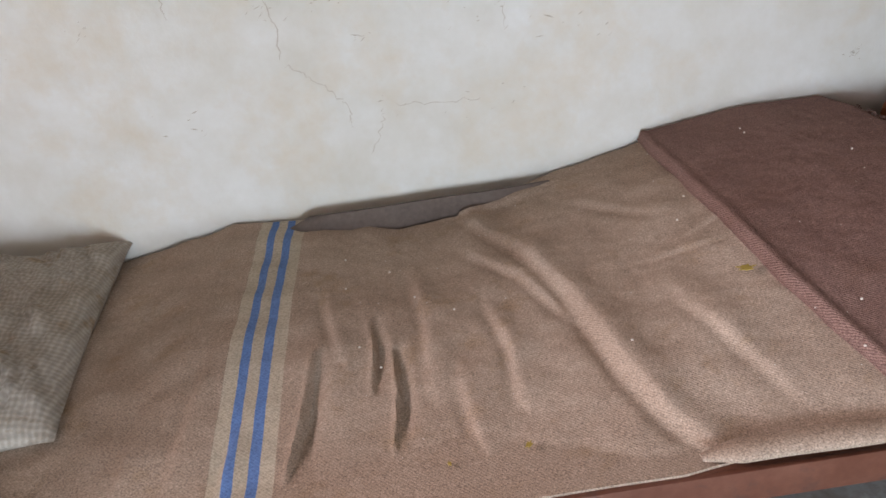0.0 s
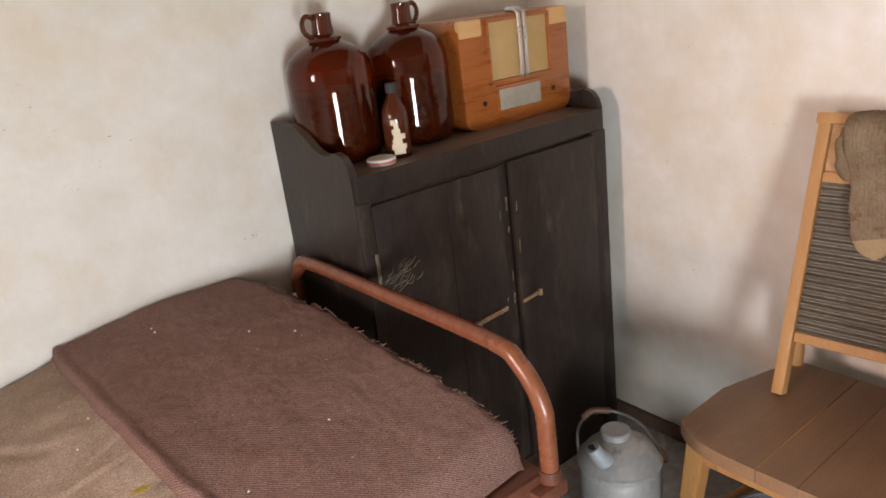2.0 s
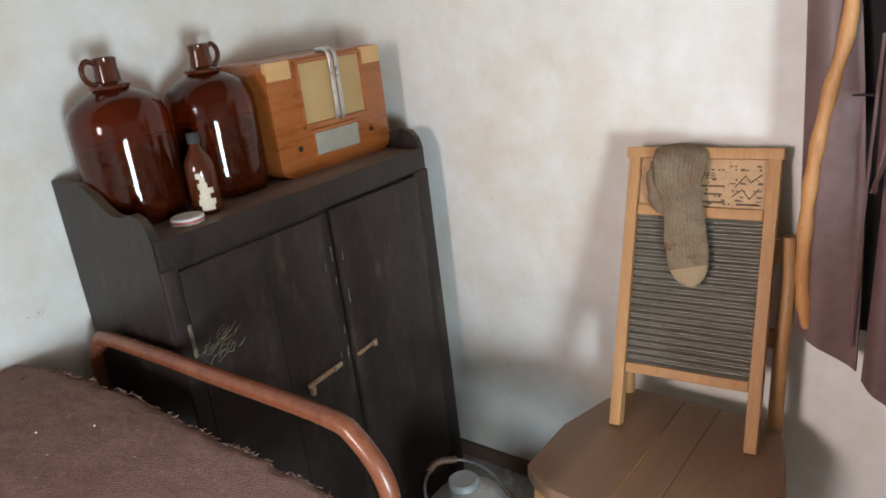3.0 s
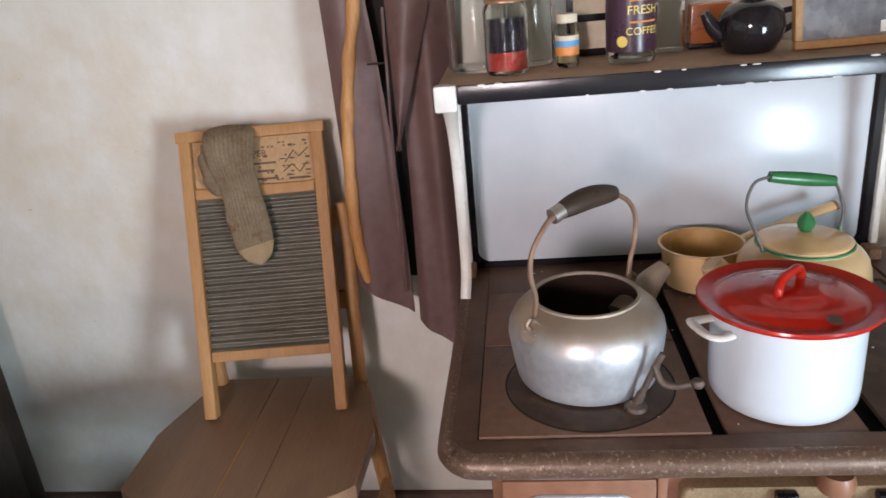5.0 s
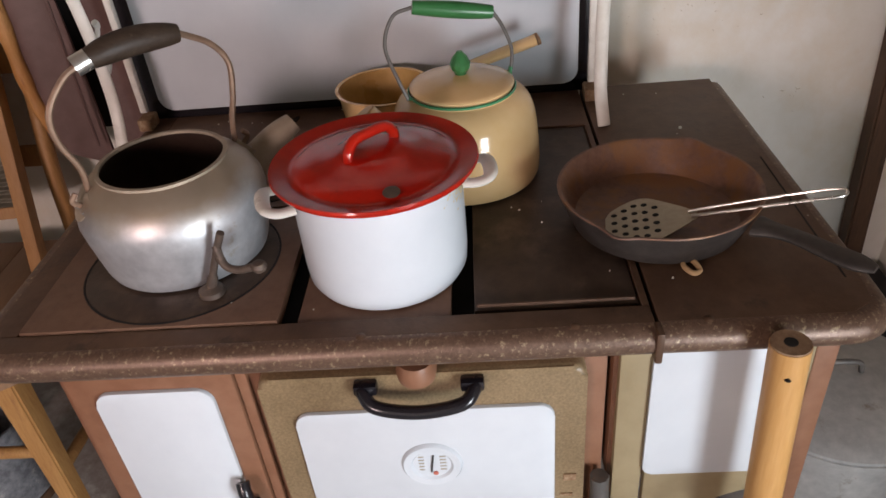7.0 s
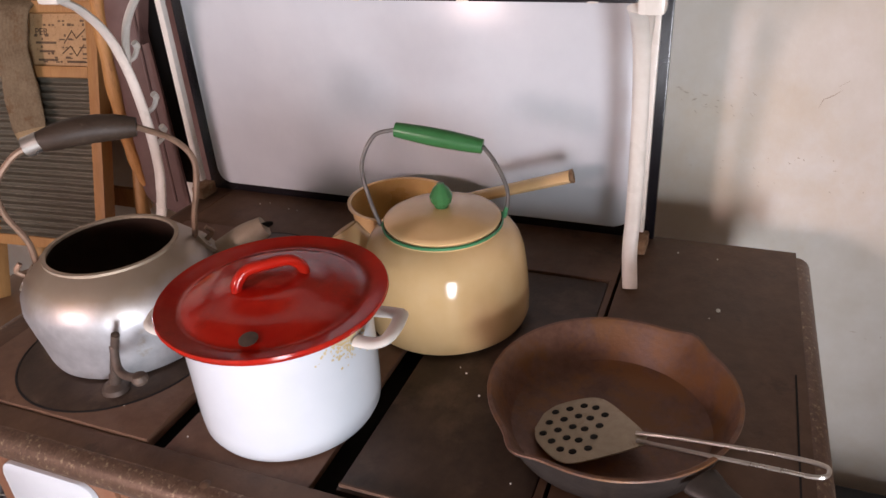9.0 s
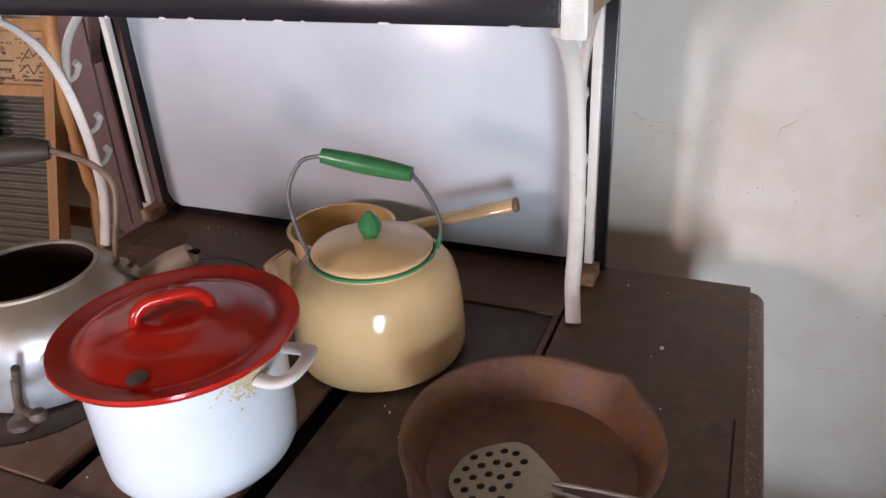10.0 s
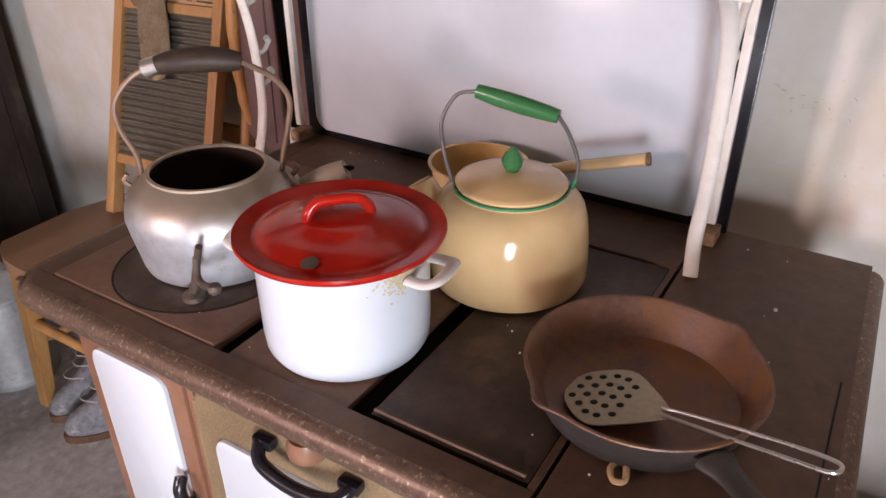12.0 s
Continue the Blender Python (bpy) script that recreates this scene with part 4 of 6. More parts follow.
# ---- things on the floor by the bed ----
CAN = placed("kerosene_can", (2.300, 1.235, 0), "dented galvanised kerosene can with a spout and bail", "can")
prof = [(0, 0.0), (0.1, 0.0), (0.103, 0.004)]
for k in range(15):
    z = 0.02 + k * 0.0155
    prof += [(0.1035, z), (0.1015, z + 0.006)]
prof += [(0.102, 0.258), (0.106, 0.262), (0.106, 0.270), (0.100, 0.274), (0.085, 0.296), (0.05, 0.315), (0.034, 0.319), (0, 0.319)]
part("body", lathe(prof, (2.300, 1.235, 0), 56), GALV, CAN)
part("cap", lathe([(0.036, 0.316), (0.038, 0.318), (0.038, 0.332), (0.034, 0.336), (0, 0.334)], (2.313, 1.255, 0), 28), GALV, CAN)
part("spout", sweep([(2.243, 1.222, 0.285), (2.218, 1.230, 0.318), (2.206, 1.238, 0.345)], [0.026, 0.02, 0.017], 14), GALVBLUE, CAN, "short bluish spout")
part("spout_mouth", lathe([(0, 0), (0.011, 0), (0.011, 0.002), (0, 0.002)], (2.205, 1.2385, 0.3455), 14), GAPBLACK, CAN)
bail = [(2.248, 1.325, 0.268), (2.273, 1.345, 0.315), (2.318, 1.34, 0.348), (2.363, 1.295, 0.345), (2.383, 1.23, 0.325), (2.373, 1.165, 0.28)]
part("bail_handle", sweep(glide(bail, 6), 0.004, 8), GREYTOOL, CAN, "dark wire bail")
part("grip", sweep(glide([(2.293, 1.346, 0.338), (2.323, 1.338, 0.35), (2.356, 1.305, 0.348)], 5), 0.009, 10), DARKWOOD, CAN)
part("rust_patch", sweep(glide([(2.363, 1.150, 0.262), (2.383, 1.172, 0.268), (2.398, 1.20, 0.262)], 5), 0.012, 8, flat=0.6), RUST, CAN, "rusty bail ear")

PAIL = placed("steel_pail", (1.875, 1.320, 0), "bluish galvanised pail under the bed end", "pail")
prof = [(0, 0.0), (0.105, 0.0), (0.108, 0.006)] + [(0.108 + 0.022 * k / 12 + (0.0012 if k % 2 else 0), 0.01 + 0.265 * k / 12) for k in range(13)]
prof += [(0.134, 0.28), (0.134, 0.288), (0.128, 0.288), (0.106, 0.012), (0, 0.012)]
part("body", lathe(prof, (1.875, 1.320, 0), 48), GALVBLUE, PAIL)
part("bail", sweep(glide([(1.865, 1.192, 0.275), (1.935, 1.180, 0.262), (2.005, 1.260, 0.262), (2.015, 1.380, 0.262), (1.925, 1.450, 0.275)], 6), 0.003, 6), RUST, PAIL)
bm = lathe([(0, 0), (0.12, 0), (0.128, 0.01), (0.15, 0.11), (0.158, 0.115), (0.15, 0.118), (0.122, 0.02), (0, 0.015)], (1.20, 1.30, 0), 44)
single("enamel_basin", bm, WHITEAGED, (1.20, 1.30, 0), "chipped white enamel basin with a rusty rim under the bed", "basin")

# ---- chair, washboard, sock, boots ----
CH = placed("wooden_chair", (2.45, 0.80, 0), "worn oak kitchen chair with a planked seat", "chair")
SZ = 0.472
seat_out = []
for k in range(41):
    t = -1 + 2 * k / 40
    seat_out.append((2.225 + 0.052 * abs(t) ** 4.5, 0.805 + 0.235 * t))
seat_out += [(2.45, 1.045), (2.60, 1.005), (2.672, 0.965), (2.672, 0.64), (2.60, 0.60), (2.45, 0.565)]


def clipped(pts, y0, y1):
    """The outline between two lines of y."""
    for lim, keep in ((y0, 1), (y1, -1)):
        out = []
        for i, (x, y) in enumerate(pts):
            px, py = pts[i - 1]
            if (keep * (y - lim) >= 0) != (keep * (py - lim) >= 0):
                t = (lim - py) / (y - py)
                out.append((px + t * (x - px), lim))
            if keep * (y - lim) >= 0:
                out.append((x, y))
        pts = out
    return pts


for a, b in ((0.5, 0.754), (0.7546, 0.836), (0.8375, 1.2)):
    part("seat_plank", slab(clipped(seat_out, a, b), SZ - 0.032, SZ, 0.0015), SEATWOOD, CH, "dusty brown oak plank")
part("split", sweep([(2.23, 0.8366, SZ + 0.0004), (2.40, 0.8372, SZ + 0.0006), (2.52, 0.8366, SZ + 0.0003)], [0.0014, 0.002, 0.0006], 6, flat=0.4), CHAIRWOOD, CH, "pale split along the seat")
part("front_apron", box(2.27, 2.29, 0.61, 1.0, SZ - 0.085, SZ - 0.032, 0.003), CHAIRWOOD, CH)
for y in (0.605, 0.985):
    part("side_apron", box(2.29, 2.62, y, y + 0.02, SZ - 0.085, SZ - 0.032, 0.003), CHAIRWOOD, CH)


def leg(top, bottom, w0, w1):
    own = bmesh.new()
    rings = []
    for p, w in ((top, w0), (bottom, w1)):
        rings.append([own.verts.new((p[0] + a * w / 2, p[1] + b * w / 2, p[2])) for a, b in ((-1, -1), (1, -1), (1, 1), (-1, 1))])
    for i in range(4):
        own.faces.new((rings[0][i], rings[0][(i + 1) % 4], rings[1][(i + 1) % 4], rings[1][i]))
    own.faces.new(rings[0])
    own.faces.new(rings[1][::-1])
    bmesh.ops.bevel(own, geom=own.edges[:], offset=0.004, segments=2, affect="EDGES")
    return own


part("front_leg", leg((2.285, 0.615, SZ - 0.03), (2.25, 0.585, 0), 0.046, 0.032), CHAIRWOOD, CH)
part("front_leg", leg((2.285, 0.995, SZ - 0.03), (2.255, 1.04, 0), 0.046, 0.032), CHAIRWOOD, CH)
for y0, y1 in ((0.635, 0.61), (0.975, 0.995)):
    part("rear_leg", leg((2.655, y0, SZ - 0.005), (2.70, y1, 0), 0.034, 0.028), CHAIRWOOD, CH)
    part("back_post", sweep(glide([(2.655, y0, SZ - 0.03), (2.675, y0 - 0.004 * (1 if y0 < 0.8 else -1), 0.65), (2.712, y0 - 0.006, 0.80), (2.725, y0, 0.89)], 5), 0.016, 10), CHAIRWOOD, CH)
    part("side_stretcher", sweep([(2.268, 0.6 if y0 < 0.8 else 1.02, 0.20), (2.685, y1, 0.16)], 0.012, 10), CHAIRWOOD, CH)
part("cross_stretcher", sweep([(2.27, 0.6, 0.26), (2.27, 1.02, 0.26)], 0.012, 10), CHAIRWOOD, CH)
part("back_rail", box(2.712, 2.732, 0.62, 0.99, 0.83, 0.885, 0.004), CHAIRWOOD, CH)
part("back_slat", box(2.69, 2.704, 0.63, 0.98, 0.64, 0.685, 0.004), CHAIRWOOD, CH)

# the washboard leans back against the wall; its own axes: x along its width, z along its height
lean = math.degrees(math.atan2(0.2015, 0.582))
WB = thing("washboard", (2.527, 0.792, SZ + 0.002), "old pine washboard with a ribbed zinc rubbing plate", "washboard", turn=(0, 0, 0))
WB.matrix_world = Matrix.Translation((2.516, 0.793, SZ + 0.004)) @ Matrix.Rotation(radians(-84.8), 4, "Z") @ Matrix.Rotation(radians(-lean), 4, "X")
WW, WH = 0.290, 0.632
for s in (-1, 1):
    part("side_post", box(s * WW / 2 - 0.013, s * WW / 2 + 0.013, -0.016, 0.016, 0, WH - 0.02, 0.004), BOARDWOOD, WB)
part("top_rail", box(-WW / 2 - 0.018, WW / 2 + 0.018, -0.018, 0.018, WH - 0.024, WH, 0.004), BOARDWOOD, WB)
part("head_panel", box(-WW / 2 + 0.014, WW / 2 - 0.014, -0.004, 0.006, 0.505, WH - 0.024, 0.001), BOARDPANEL, WB, "stamped pine panel with faded lettering")
part("soap_ledge", box(-WW / 2 + 0.014, WW / 2 - 0.014, -0.014, 0.012, 0.482, 0.505, 0.003), BOARDWOOD, WB)
part("bottom_rail", box(-WW / 2 + 0.014, WW / 2 - 0.014, -0.012, 0.012, 0.125, 0.148, 0.003), BOARDWOOD, WB)


def ribs(u, v):
    z = 0.149 + 0.332 * v
    return Vector((-WW / 2 + 0.014 + (WW - 0.028) * u, -0.004 - 0.0058 * math.cos(2 * math.pi * v * 21) - 0.0012 * lump(u * 4, v * 40, 1, 2), z))


part("rubbing_plate", sheet(8, 252, ribs, 0.001), RUBZINC, WB, "dull ribbed zinc plate", angle=70)


def letters(text, size, at, m, material, parent, align="CENTER"):
    cu = bpy.data.curves.new("text", "FONT")
    cu.body, cu.size, cu.extrude, cu.align_x = text, size, 0.0004, align
    tmp = bpy.data.objects.new("text", cu)
    me = bpy.data.meshes.new_from_object(tmp)
    bpy.data.objects.remove(tmp)
    bm = bmesh.new()
    bm.from_mesh(me)
    bmesh.ops.transform(bm, matrix=m @ Matrix.Translation(at), verts=bm.verts)
    return part("lettering", bm, material, parent, "faded printed lettering")


face = Matrix(((1, 0, 0, 0), (0, 0, -1, -0.0046), (0, 1, 0, 0), (0, 0, 0, 1)))
letters("PER", 0.020, (0.015, 0.566, 0), face, FADEDINK, WB)
bm = bmesh.new()
for x0, x1, z in ((0.0, 0.05, 0.549), (0.008, 0.045, 0.532), (0.004, 0.052, 0.515), (0.075, 0.12, 0.512)):
    box(x0, x1, -0.0046, -0.0035, z, z + 0.0045, 0, bm)
rnd = random.Random(17)
for _ in range(46):
    x, z = rnd.uniform(-0.006, 0.118), rnd.choice((0.512, 0.520, 0.528, 0.541, 0.556, 0.563, 0.584, 0.592))
    box(x, x + rnd.uniform(0.003, 0.011), -0.0046, -0.0035, z, z + rnd.uniform(0.0022, 0.005), 0, bm)
for pts in (((0.07, 0.55), (0.09, 0.575), (0.10, 0.56), (0.122, 0.578)), ((0.065, 0.53), (0.085, 0.545), (0.10, 0.526), (0.118, 0.548))):
    sweep([(x, -0.0046, z) for x, z in pts], 0.0014, 4, bm)
part("stamped_marks", bm, FADEDINK, WB, "faded stamped drawing and lines of print")


def sock_at(u, v):
    """A limp sock: u along it, v round it."""
    path = SOCKPATH
    k = u * (len(path) - 1)
    i = min(int(k), len(path) - 2)
    c = path[i].lerp(path[i + 1], k - i)
    d = (path[i + 1] - path[i]).normalized()
    side = Vector((1, 0, 0)) - d * d.x
    side.normalize()
    up = side.cross(d)
    w = 0.043 + 0.012 / (1 + math.exp((u - 0.52) * 30)) - 0.002 * math.sin(u * 14)
    if u > 0.86:
        w *= math.sqrt(max(0.02, 1 - ((u - 0.86) / 0.14) ** 2))
    a = 2 * math.pi * v
    r = 1 + 0.06 * lump(math.cos(a) * 3, u * 14, 2)
    return c + side * (w * math.cos(a) * r) + up * ((0.011 + 0.0010 * math.cos(34 * a)) * math.sin(a) * r + 0.006 * lump(u * 9, v * 3, 4) * (math.sin(a) > 0))


SOCKPATH = glide([(-0.045, 0.028, 0.54), (-0.045, 0.026, 0.60), (-0.043, 0.004, 0.630), (-0.041, -0.033, 0.610), (-0.039, -0.036, 0.555), (-0.026, -0.034, 0.50), (-0.017, -0.031, 0.44), (-0.007, -0.029, 0.385), (0.006, -0.027, 0.334)], 8)
SK = thing("wool_sock", (0, 0, 0), "limp grey-brown wool sock with a tan toe draped over the washboard", "sock")
SK.matrix_world = WB.matrix_world
part("leg_and_foot", sheet(90, 140, lambda u, v: sock_at(u * 0.9, v)), SOCK, SK, angle=80)
part("toe", sheet(14, 28, lambda u, v: sock_at(0.9 + u * 0.0999, v) + Vector((0, -0.0005, 0))), SOCKTOE, SK, "tan knitted toe", angle=80)
heel = [Vector((-0.098, -0.022, 0.60)), Vector((-0.100, -0.022, 0.56)), Vector((-0.082, -0.026, 0.515)), Vector((-0.055, -0.028, 0.495))]
part("heel_fold", sweep(glide(heel, 6), [0.008] * 4 + [0.014] * 6 + [0.02] * 6 + [0.016] * 3, 12, flat=0.5, side=(0, 1, 0)), SOCK, SK, "folded heel")


def boot(at, turn):
    b = thing("leather_boot", at, "scuffed grey leather work boot with loose laces", "boot", "boots under the chair", (0, 0, turn))
    rings = [(-0.02, 0.0, 0.045, 0.135, 0.018), (-0.02, 0.0, 0.046, 0.138, 0.04), (-0.025, 0.0, 0.043, 0.125, 0.065), (-0.045, 0.0, 0.041, 0.095, 0.09), (-0.062, 0.0, 0.042, 0.072, 0.12), (-0.068, 0.0, 0.045, 0.066, 0.16), (-0.068, 0.0, 0.048, 0.066, 0.20), (-0.068, 0.0, 0.050, 0.068, 0.225)]
    own = bmesh.new()
    R = []
    for cx, cy, hw, hl, z in rings + [(-0.068, 0, 0.047, 0.064, 0.226), (-0.066, 0, 0.043, 0.06, 0.17), (-0.06, 0, 0.04, 0.06, 0.10)]:
        R.append([own.verts.new((cx + hl * math.cos(2 * math.pi * k / 28) * (1 + 0.03 * lump(k, z * 20, 1)), cy + hw * math.sin(2 * math.pi * k / 28) * (1 + 0.06 * lump(z * 30, k, 4)), z + 0.005 * lump(k, z, 7))) for k in range(28)])
    for p, q in zip(R, R[1:]):
        for k in range(28):
            own.faces.new((p[k], p[(k + 1) % 28], q[(k + 1) % 28], q[k]))
    own.faces.new(R[-1])
    part("upper", own, BOOT, b)
    sole = [(-0.02 + 0.143 * math.cos(2 * math.pi * k / 36), 0.05 * math.sin(2 * math.pi * k / 36)) for k in range(36)]
    part("sole", slab(sole, 0, 0.02, 0.003), DARKWOOD, b, "dark stitched sole")
    for k in range(5):
        z, x = 0.10 + 0.024 * k, 0.045 - 0.012 * k + (0.016 if k == 0 else 0)
        part("lace", sweep(glide([(x - 0.03, -0.042, z), (x - 0.004, -0.02, z + 0.008), (x, 0.012, z + 0.012), (x - 0.03, 0.044, z + 0.014)], 4), 0.0018, 5), LACE, b)
    part("tongue", sheet(6, 10, lambda u, v: Vector((0.0 + 0.016 * v - 0.02 * (u - 0.5) ** 2, 0.06 * (u - 0.5), 0.19 + 0.055 * v)), 0.004), BOOT, b)


boot((2.302, 0.826, 0), 152)
boot((2.335, 0.940, 0), 165)


# ---- coat and peeled branch on the east wall ----
COAT = placed("leather_coat", (2.70, 0.5, 0.53), "long mauve-brown leather coat hanging open on the wall", "coat")


def panel_left(u, v):
    z = (0.715 - 0.078 * u) + (1.62 - 0.715 + 0.078 * u) * v
    y = 0.606 - 0.014 * v - (0.118 - 0.055 * v * v) * u + 0.03 * v * v
    x = 2.668 - 0.020 * math.sin(math.pi * min(u * 1.1, 1)) - 0.012 * math.sin(7 * u + 3 * v) * (1 - v) * 0.5 + 0.03 * v * v
    return Vector((x, y, z))


def panel_right(u, v):
    z = (0.60 - 0.072 * u) + (1.62 - 0.60 + 0.072 * u) * v
    y = 0.482 - 0.10 * u - 0.01 * v - 0.03 * v * u + 0.035 * math.sin(math.pi * min(v * 1.25, 1)) * (1 - u) * -0.25
    x = 2.70 - 0.026 * math.sin(math.pi * u) - 0.014 * math.sin(9 * u + 4 * v) * 0.5
    return Vector((x, y, z))


def panel_over(u, v):
    """The lapel that falls across the gap."""
    z = 1.02 + 0.60 * v
    w = min(1.0, v * 2.2)
    y = 0.475 - (0.085 * u) * w + 0.002
    return Vector((2.648 - 0.02 * math.sin(math.pi * u) + 0.02 * v, y, z))


part("front_panel", sheet(24, 50, panel_left, 0.005), LEATHER, COAT, angle=70)
part("back_panel", sheet(24, 50, panel_right, 0.005), LEATHER, COAT, angle=70)
part("lapel", sheet(16, 30, panel_over, 0.005), LEATHER, COAT, angle=70)
# Near-black sheet behind the open front fills the dark gap between panels.
part("gap_sheet", box(2.728, 2.738, 0.43, 0.58, 0.70, 1.6, 0.002), COATBLACK, COAT, "near-black sheet behind the gap")
part("seam", sweep([(2.640, 0.498, 0.70), (2.640, 0.49, 1.0), (2.645, 0.48, 1.3)], 0.003, 6), LEATHER, COAT)
part("pocket_slit", box(2.641, 2.650, 0.488, 0.522, 1.194, 1.197, 0), COATBLACK, COAT, "short pocket slit")
part("collar", sweep(glide([(2.70, 0.62, 1.60), (2.66, 0.54, 1.66), (2.68, 0.44, 1.66), (2.72, 0.38, 1.60)], 5), 0.03, 10), LEATHER, COAT)
part("coat_peg", sweep([(2.757, 0.50, 1.67), (2.70, 0.50, 1.69)], 0.012, 10), DARKWOOD, COAT)
BR = sweep(glide([(2.655, 0.580, 0.722), (2.650, 0.588, 0.78), (2.648, 0.592, 0.86), (2.650, 0.588, 0.98), (2.655, 0.580, 1.08), (2.660, 0.562, 1.2), (2.668, 0.538, 1.33), (2.68, 0.53, 1.6)], 6), [0.008 + 0.0055 * min(1, k / 4) + 0.0015 * math.sin(k * 1.3) for k in range(43)], 12)
single("peeled_branch", BR, PEELED, (2.66, 0.58, 0.72), "crooked peeled honey-coloured branch leaning at the coat", "branch")

# ---- stove ----
ST = 0.77
STOVE = placed("cook_stove", (2.3, -0.15, 0), "old wood-burning cook stove in brown and white enamel", "stove")
part("body", box(2.006, 2.575, -0.375, 0.292, 0.14, 0.731, 0.006), BROWNENAMEL, STOVE)
part("water_tank", box(2.006, 2.56, -0.625, -0.38, 0.47, 0.731, 0.006), BROWNENAMEL, STOVE)
for x, y in ((2.05, 0.25), (2.53, 0.25), (2.05, -0.33), (2.53, -0.33)):
    part("leg", leg((x, y, 0.15), (x, y, 0.0), 0.07, 0.045), IRONDARK, STOVE)
# top: a frame round an open well in which the plates lie

def rim_piece(outline, name, material, label="", bev=0.0165):
    own = slab(outline, ST - 0.039, ST, bev, seg=5)
    if bev > 0.008:
        low = [e for e in own.edges if all(abs(v.co.z - ST + 0.039) < 1e-5 for v in e.verts)]
        bmesh.ops.bevel(own, geom=low, offset=bev, segments=5, profile=0.5, affect="EDGES")
    return part(name, own, material, STOVE, label)


ZR = ST - 0.0195
front_path = [(1.9715, -0.414, ZR), (1.971, -0.2, ZR), (1.9705, 0.0, ZR), (1.971, 0.2, ZR), (1.972, 0.30, ZR), (1.978, 0.324, ZR), (1.994, 0.339, ZR), (2.02, 0.344, ZR), (2.15, 0.344, ZR), (2.4, 0.342, ZR), (2.59, 0.340, ZR)]
part("front_rim", sweep(glide(front_path, 6), 0.0195, 18), RIM, STOVE, "worn nickel-brown rolled rim")
rim_piece([(1.9715, -0.414), (1.9715, 0.31), (1.985, 0.33), (2.0, 0.338), (2.0, -0.414)], "front_deck", IRON, bev=0.001)
rim_piece([(2.0002, 0.306), (2.0002, 0.342), (2.595, 0.340), (2.60, 0.306)], "side_deck", IRON, bev=0.001)
tank_path = [(1.9715, -0.4185, ZR), (1.971, -0.5, ZR), (1.9715, -0.61, ZR), (1.977, -0.637, ZR), (1.992, -0.648, ZR), (2.02, -0.651, ZR), (2.2, -0.648, ZR), (2.4, -0.645, ZR), (2.585, -0.642, ZR)]
part("tank_rim", sweep(glide(tank_path, 6), 0.0195, 18), RIM, STOVE, "dark worn rolled rim")
rim_piece([(2.455, -0.414), (2.455, 0.3058), (2.60, 0.3058), (2.60, -0.414)], "rear_deck", IRON, bev=0.002)
rim_piece([(2.0002, -0.414), (2.0002, -0.406), (2.4548, -0.406), (2.4548, -0.414)], "divider", IRON, bev=0.001)
rim_piece([(1.9715, -0.4185), (2.60, -0.4185), (2.60, -0.642), (2.02, -0.651), (1.99, -0.646), (1.9715, -0.62)], "tank_cover", IRON, "brown-black cover of the side tank", bev=0.001)
part("well", box(2.0, 2.455, -0.406, 0.306, 0.726, 0.735, 0), GAPBLACK, STOVE, "black well under the plates")


def plate(y0, y1, x0, x1, material=PLATEIRON, up=0.0035):
    return part("hot_plate", box(x0, x1, y0, y1, ST - 0.012, ST + up, 0.0022), material, STOVE)


PL = plate(0.0, 0.3045, 2.0015, 2.2475)
part("burner_lid", lathe([(0, 0), (0.119, 0), (0.1205, -0.001), (0.1205, -0.004)], (2.128, 0.146, ST + 0.0050), 64), IRONDARK, PL, "dark round burner lid")
part("lid_seam", lathe([(0.1208, 0), (0.1235, 0), (0.1235, 0.0006), (0.1208, 0.0006), (0.1208, 0)], (2.128, 0.146, ST + 0.0037), 64), GAPBLACK, PL)
PB = plate(0.0, 0.3045, 2.2505, 2.4535)
part("burner_lid", lathe([(0, 0), (0.096, 0), (0.0975, -0.001), (0.0975, -0.004)], (2.355, 0.10, ST + 0.0050), 56), IRONDARK, PB, "dark round burner lid")
part("lid_seam", lathe([(0.0978, 0), (0.1, 0), (0.1, 0.0006), (0.0978, 0.0006), (0.0978, 0)], (2.355, 0.10, ST + 0.0037), 56), GAPBLACK, PB)
plate(-0.1965, -0.021, 2.0015, 2.4535, PLATEIRON, -0.003)
plate(-0.4045, -0.2225, 2.008, 2.4535, IRONDARK, -0.003)
part("plate_lip", sweep([(2.012, -0.226, ST + 0.001), (2.012, -0.40, ST + 0.001)], 0.0025, 6), IRON, STOVE)
part("cover_seam", box(2.03, 2.312, -0.636, -0.634, ST, ST + 0.0006, 0), GAPBLACK, STOVE)
part("joint_band", box(1.949, 1.972, -0.4205, -0.412, ST - 0.041, ST + 0.001, 0.003), IRON, STOVE)
for y in (0.335, -0.098, -0.33, -0.47):
    part("rivet", lathe([(0, 0.003), (0.004, 0.002), (0.006, 0)], (1.972, y, ST - 0.0005), 12), IRON, STOVE)

# fronts
FD = part("fire_door", box(1.994, 2.008, 0.07, 0.278, 0.19, 0.704, 0.004), BROWNENAMEL, STOVE, "red-brown firebox door")
part("door_panel", slab(rounded(0.147, 0.44, 0.022), 0, 0.006, 0.002, m=upright(1.9935, 0.172, 0.462)), WHITE, FD, "white enamel panel")
part("latch", sweep(glide([(1.985, 0.088, 0.47), (1.972, 0.089, 0.478), (1.970, 0.092, 0.505), (1.980, 0.096, 0.52)], 4), 0.009, 10), BLACKENAMEL, FD, "black latch")
part("door_edge", box(1.998, 2.006, 0.055, 0.068, 0.19, 0.715, 0.002), BROWNENAMEL, STOVE)
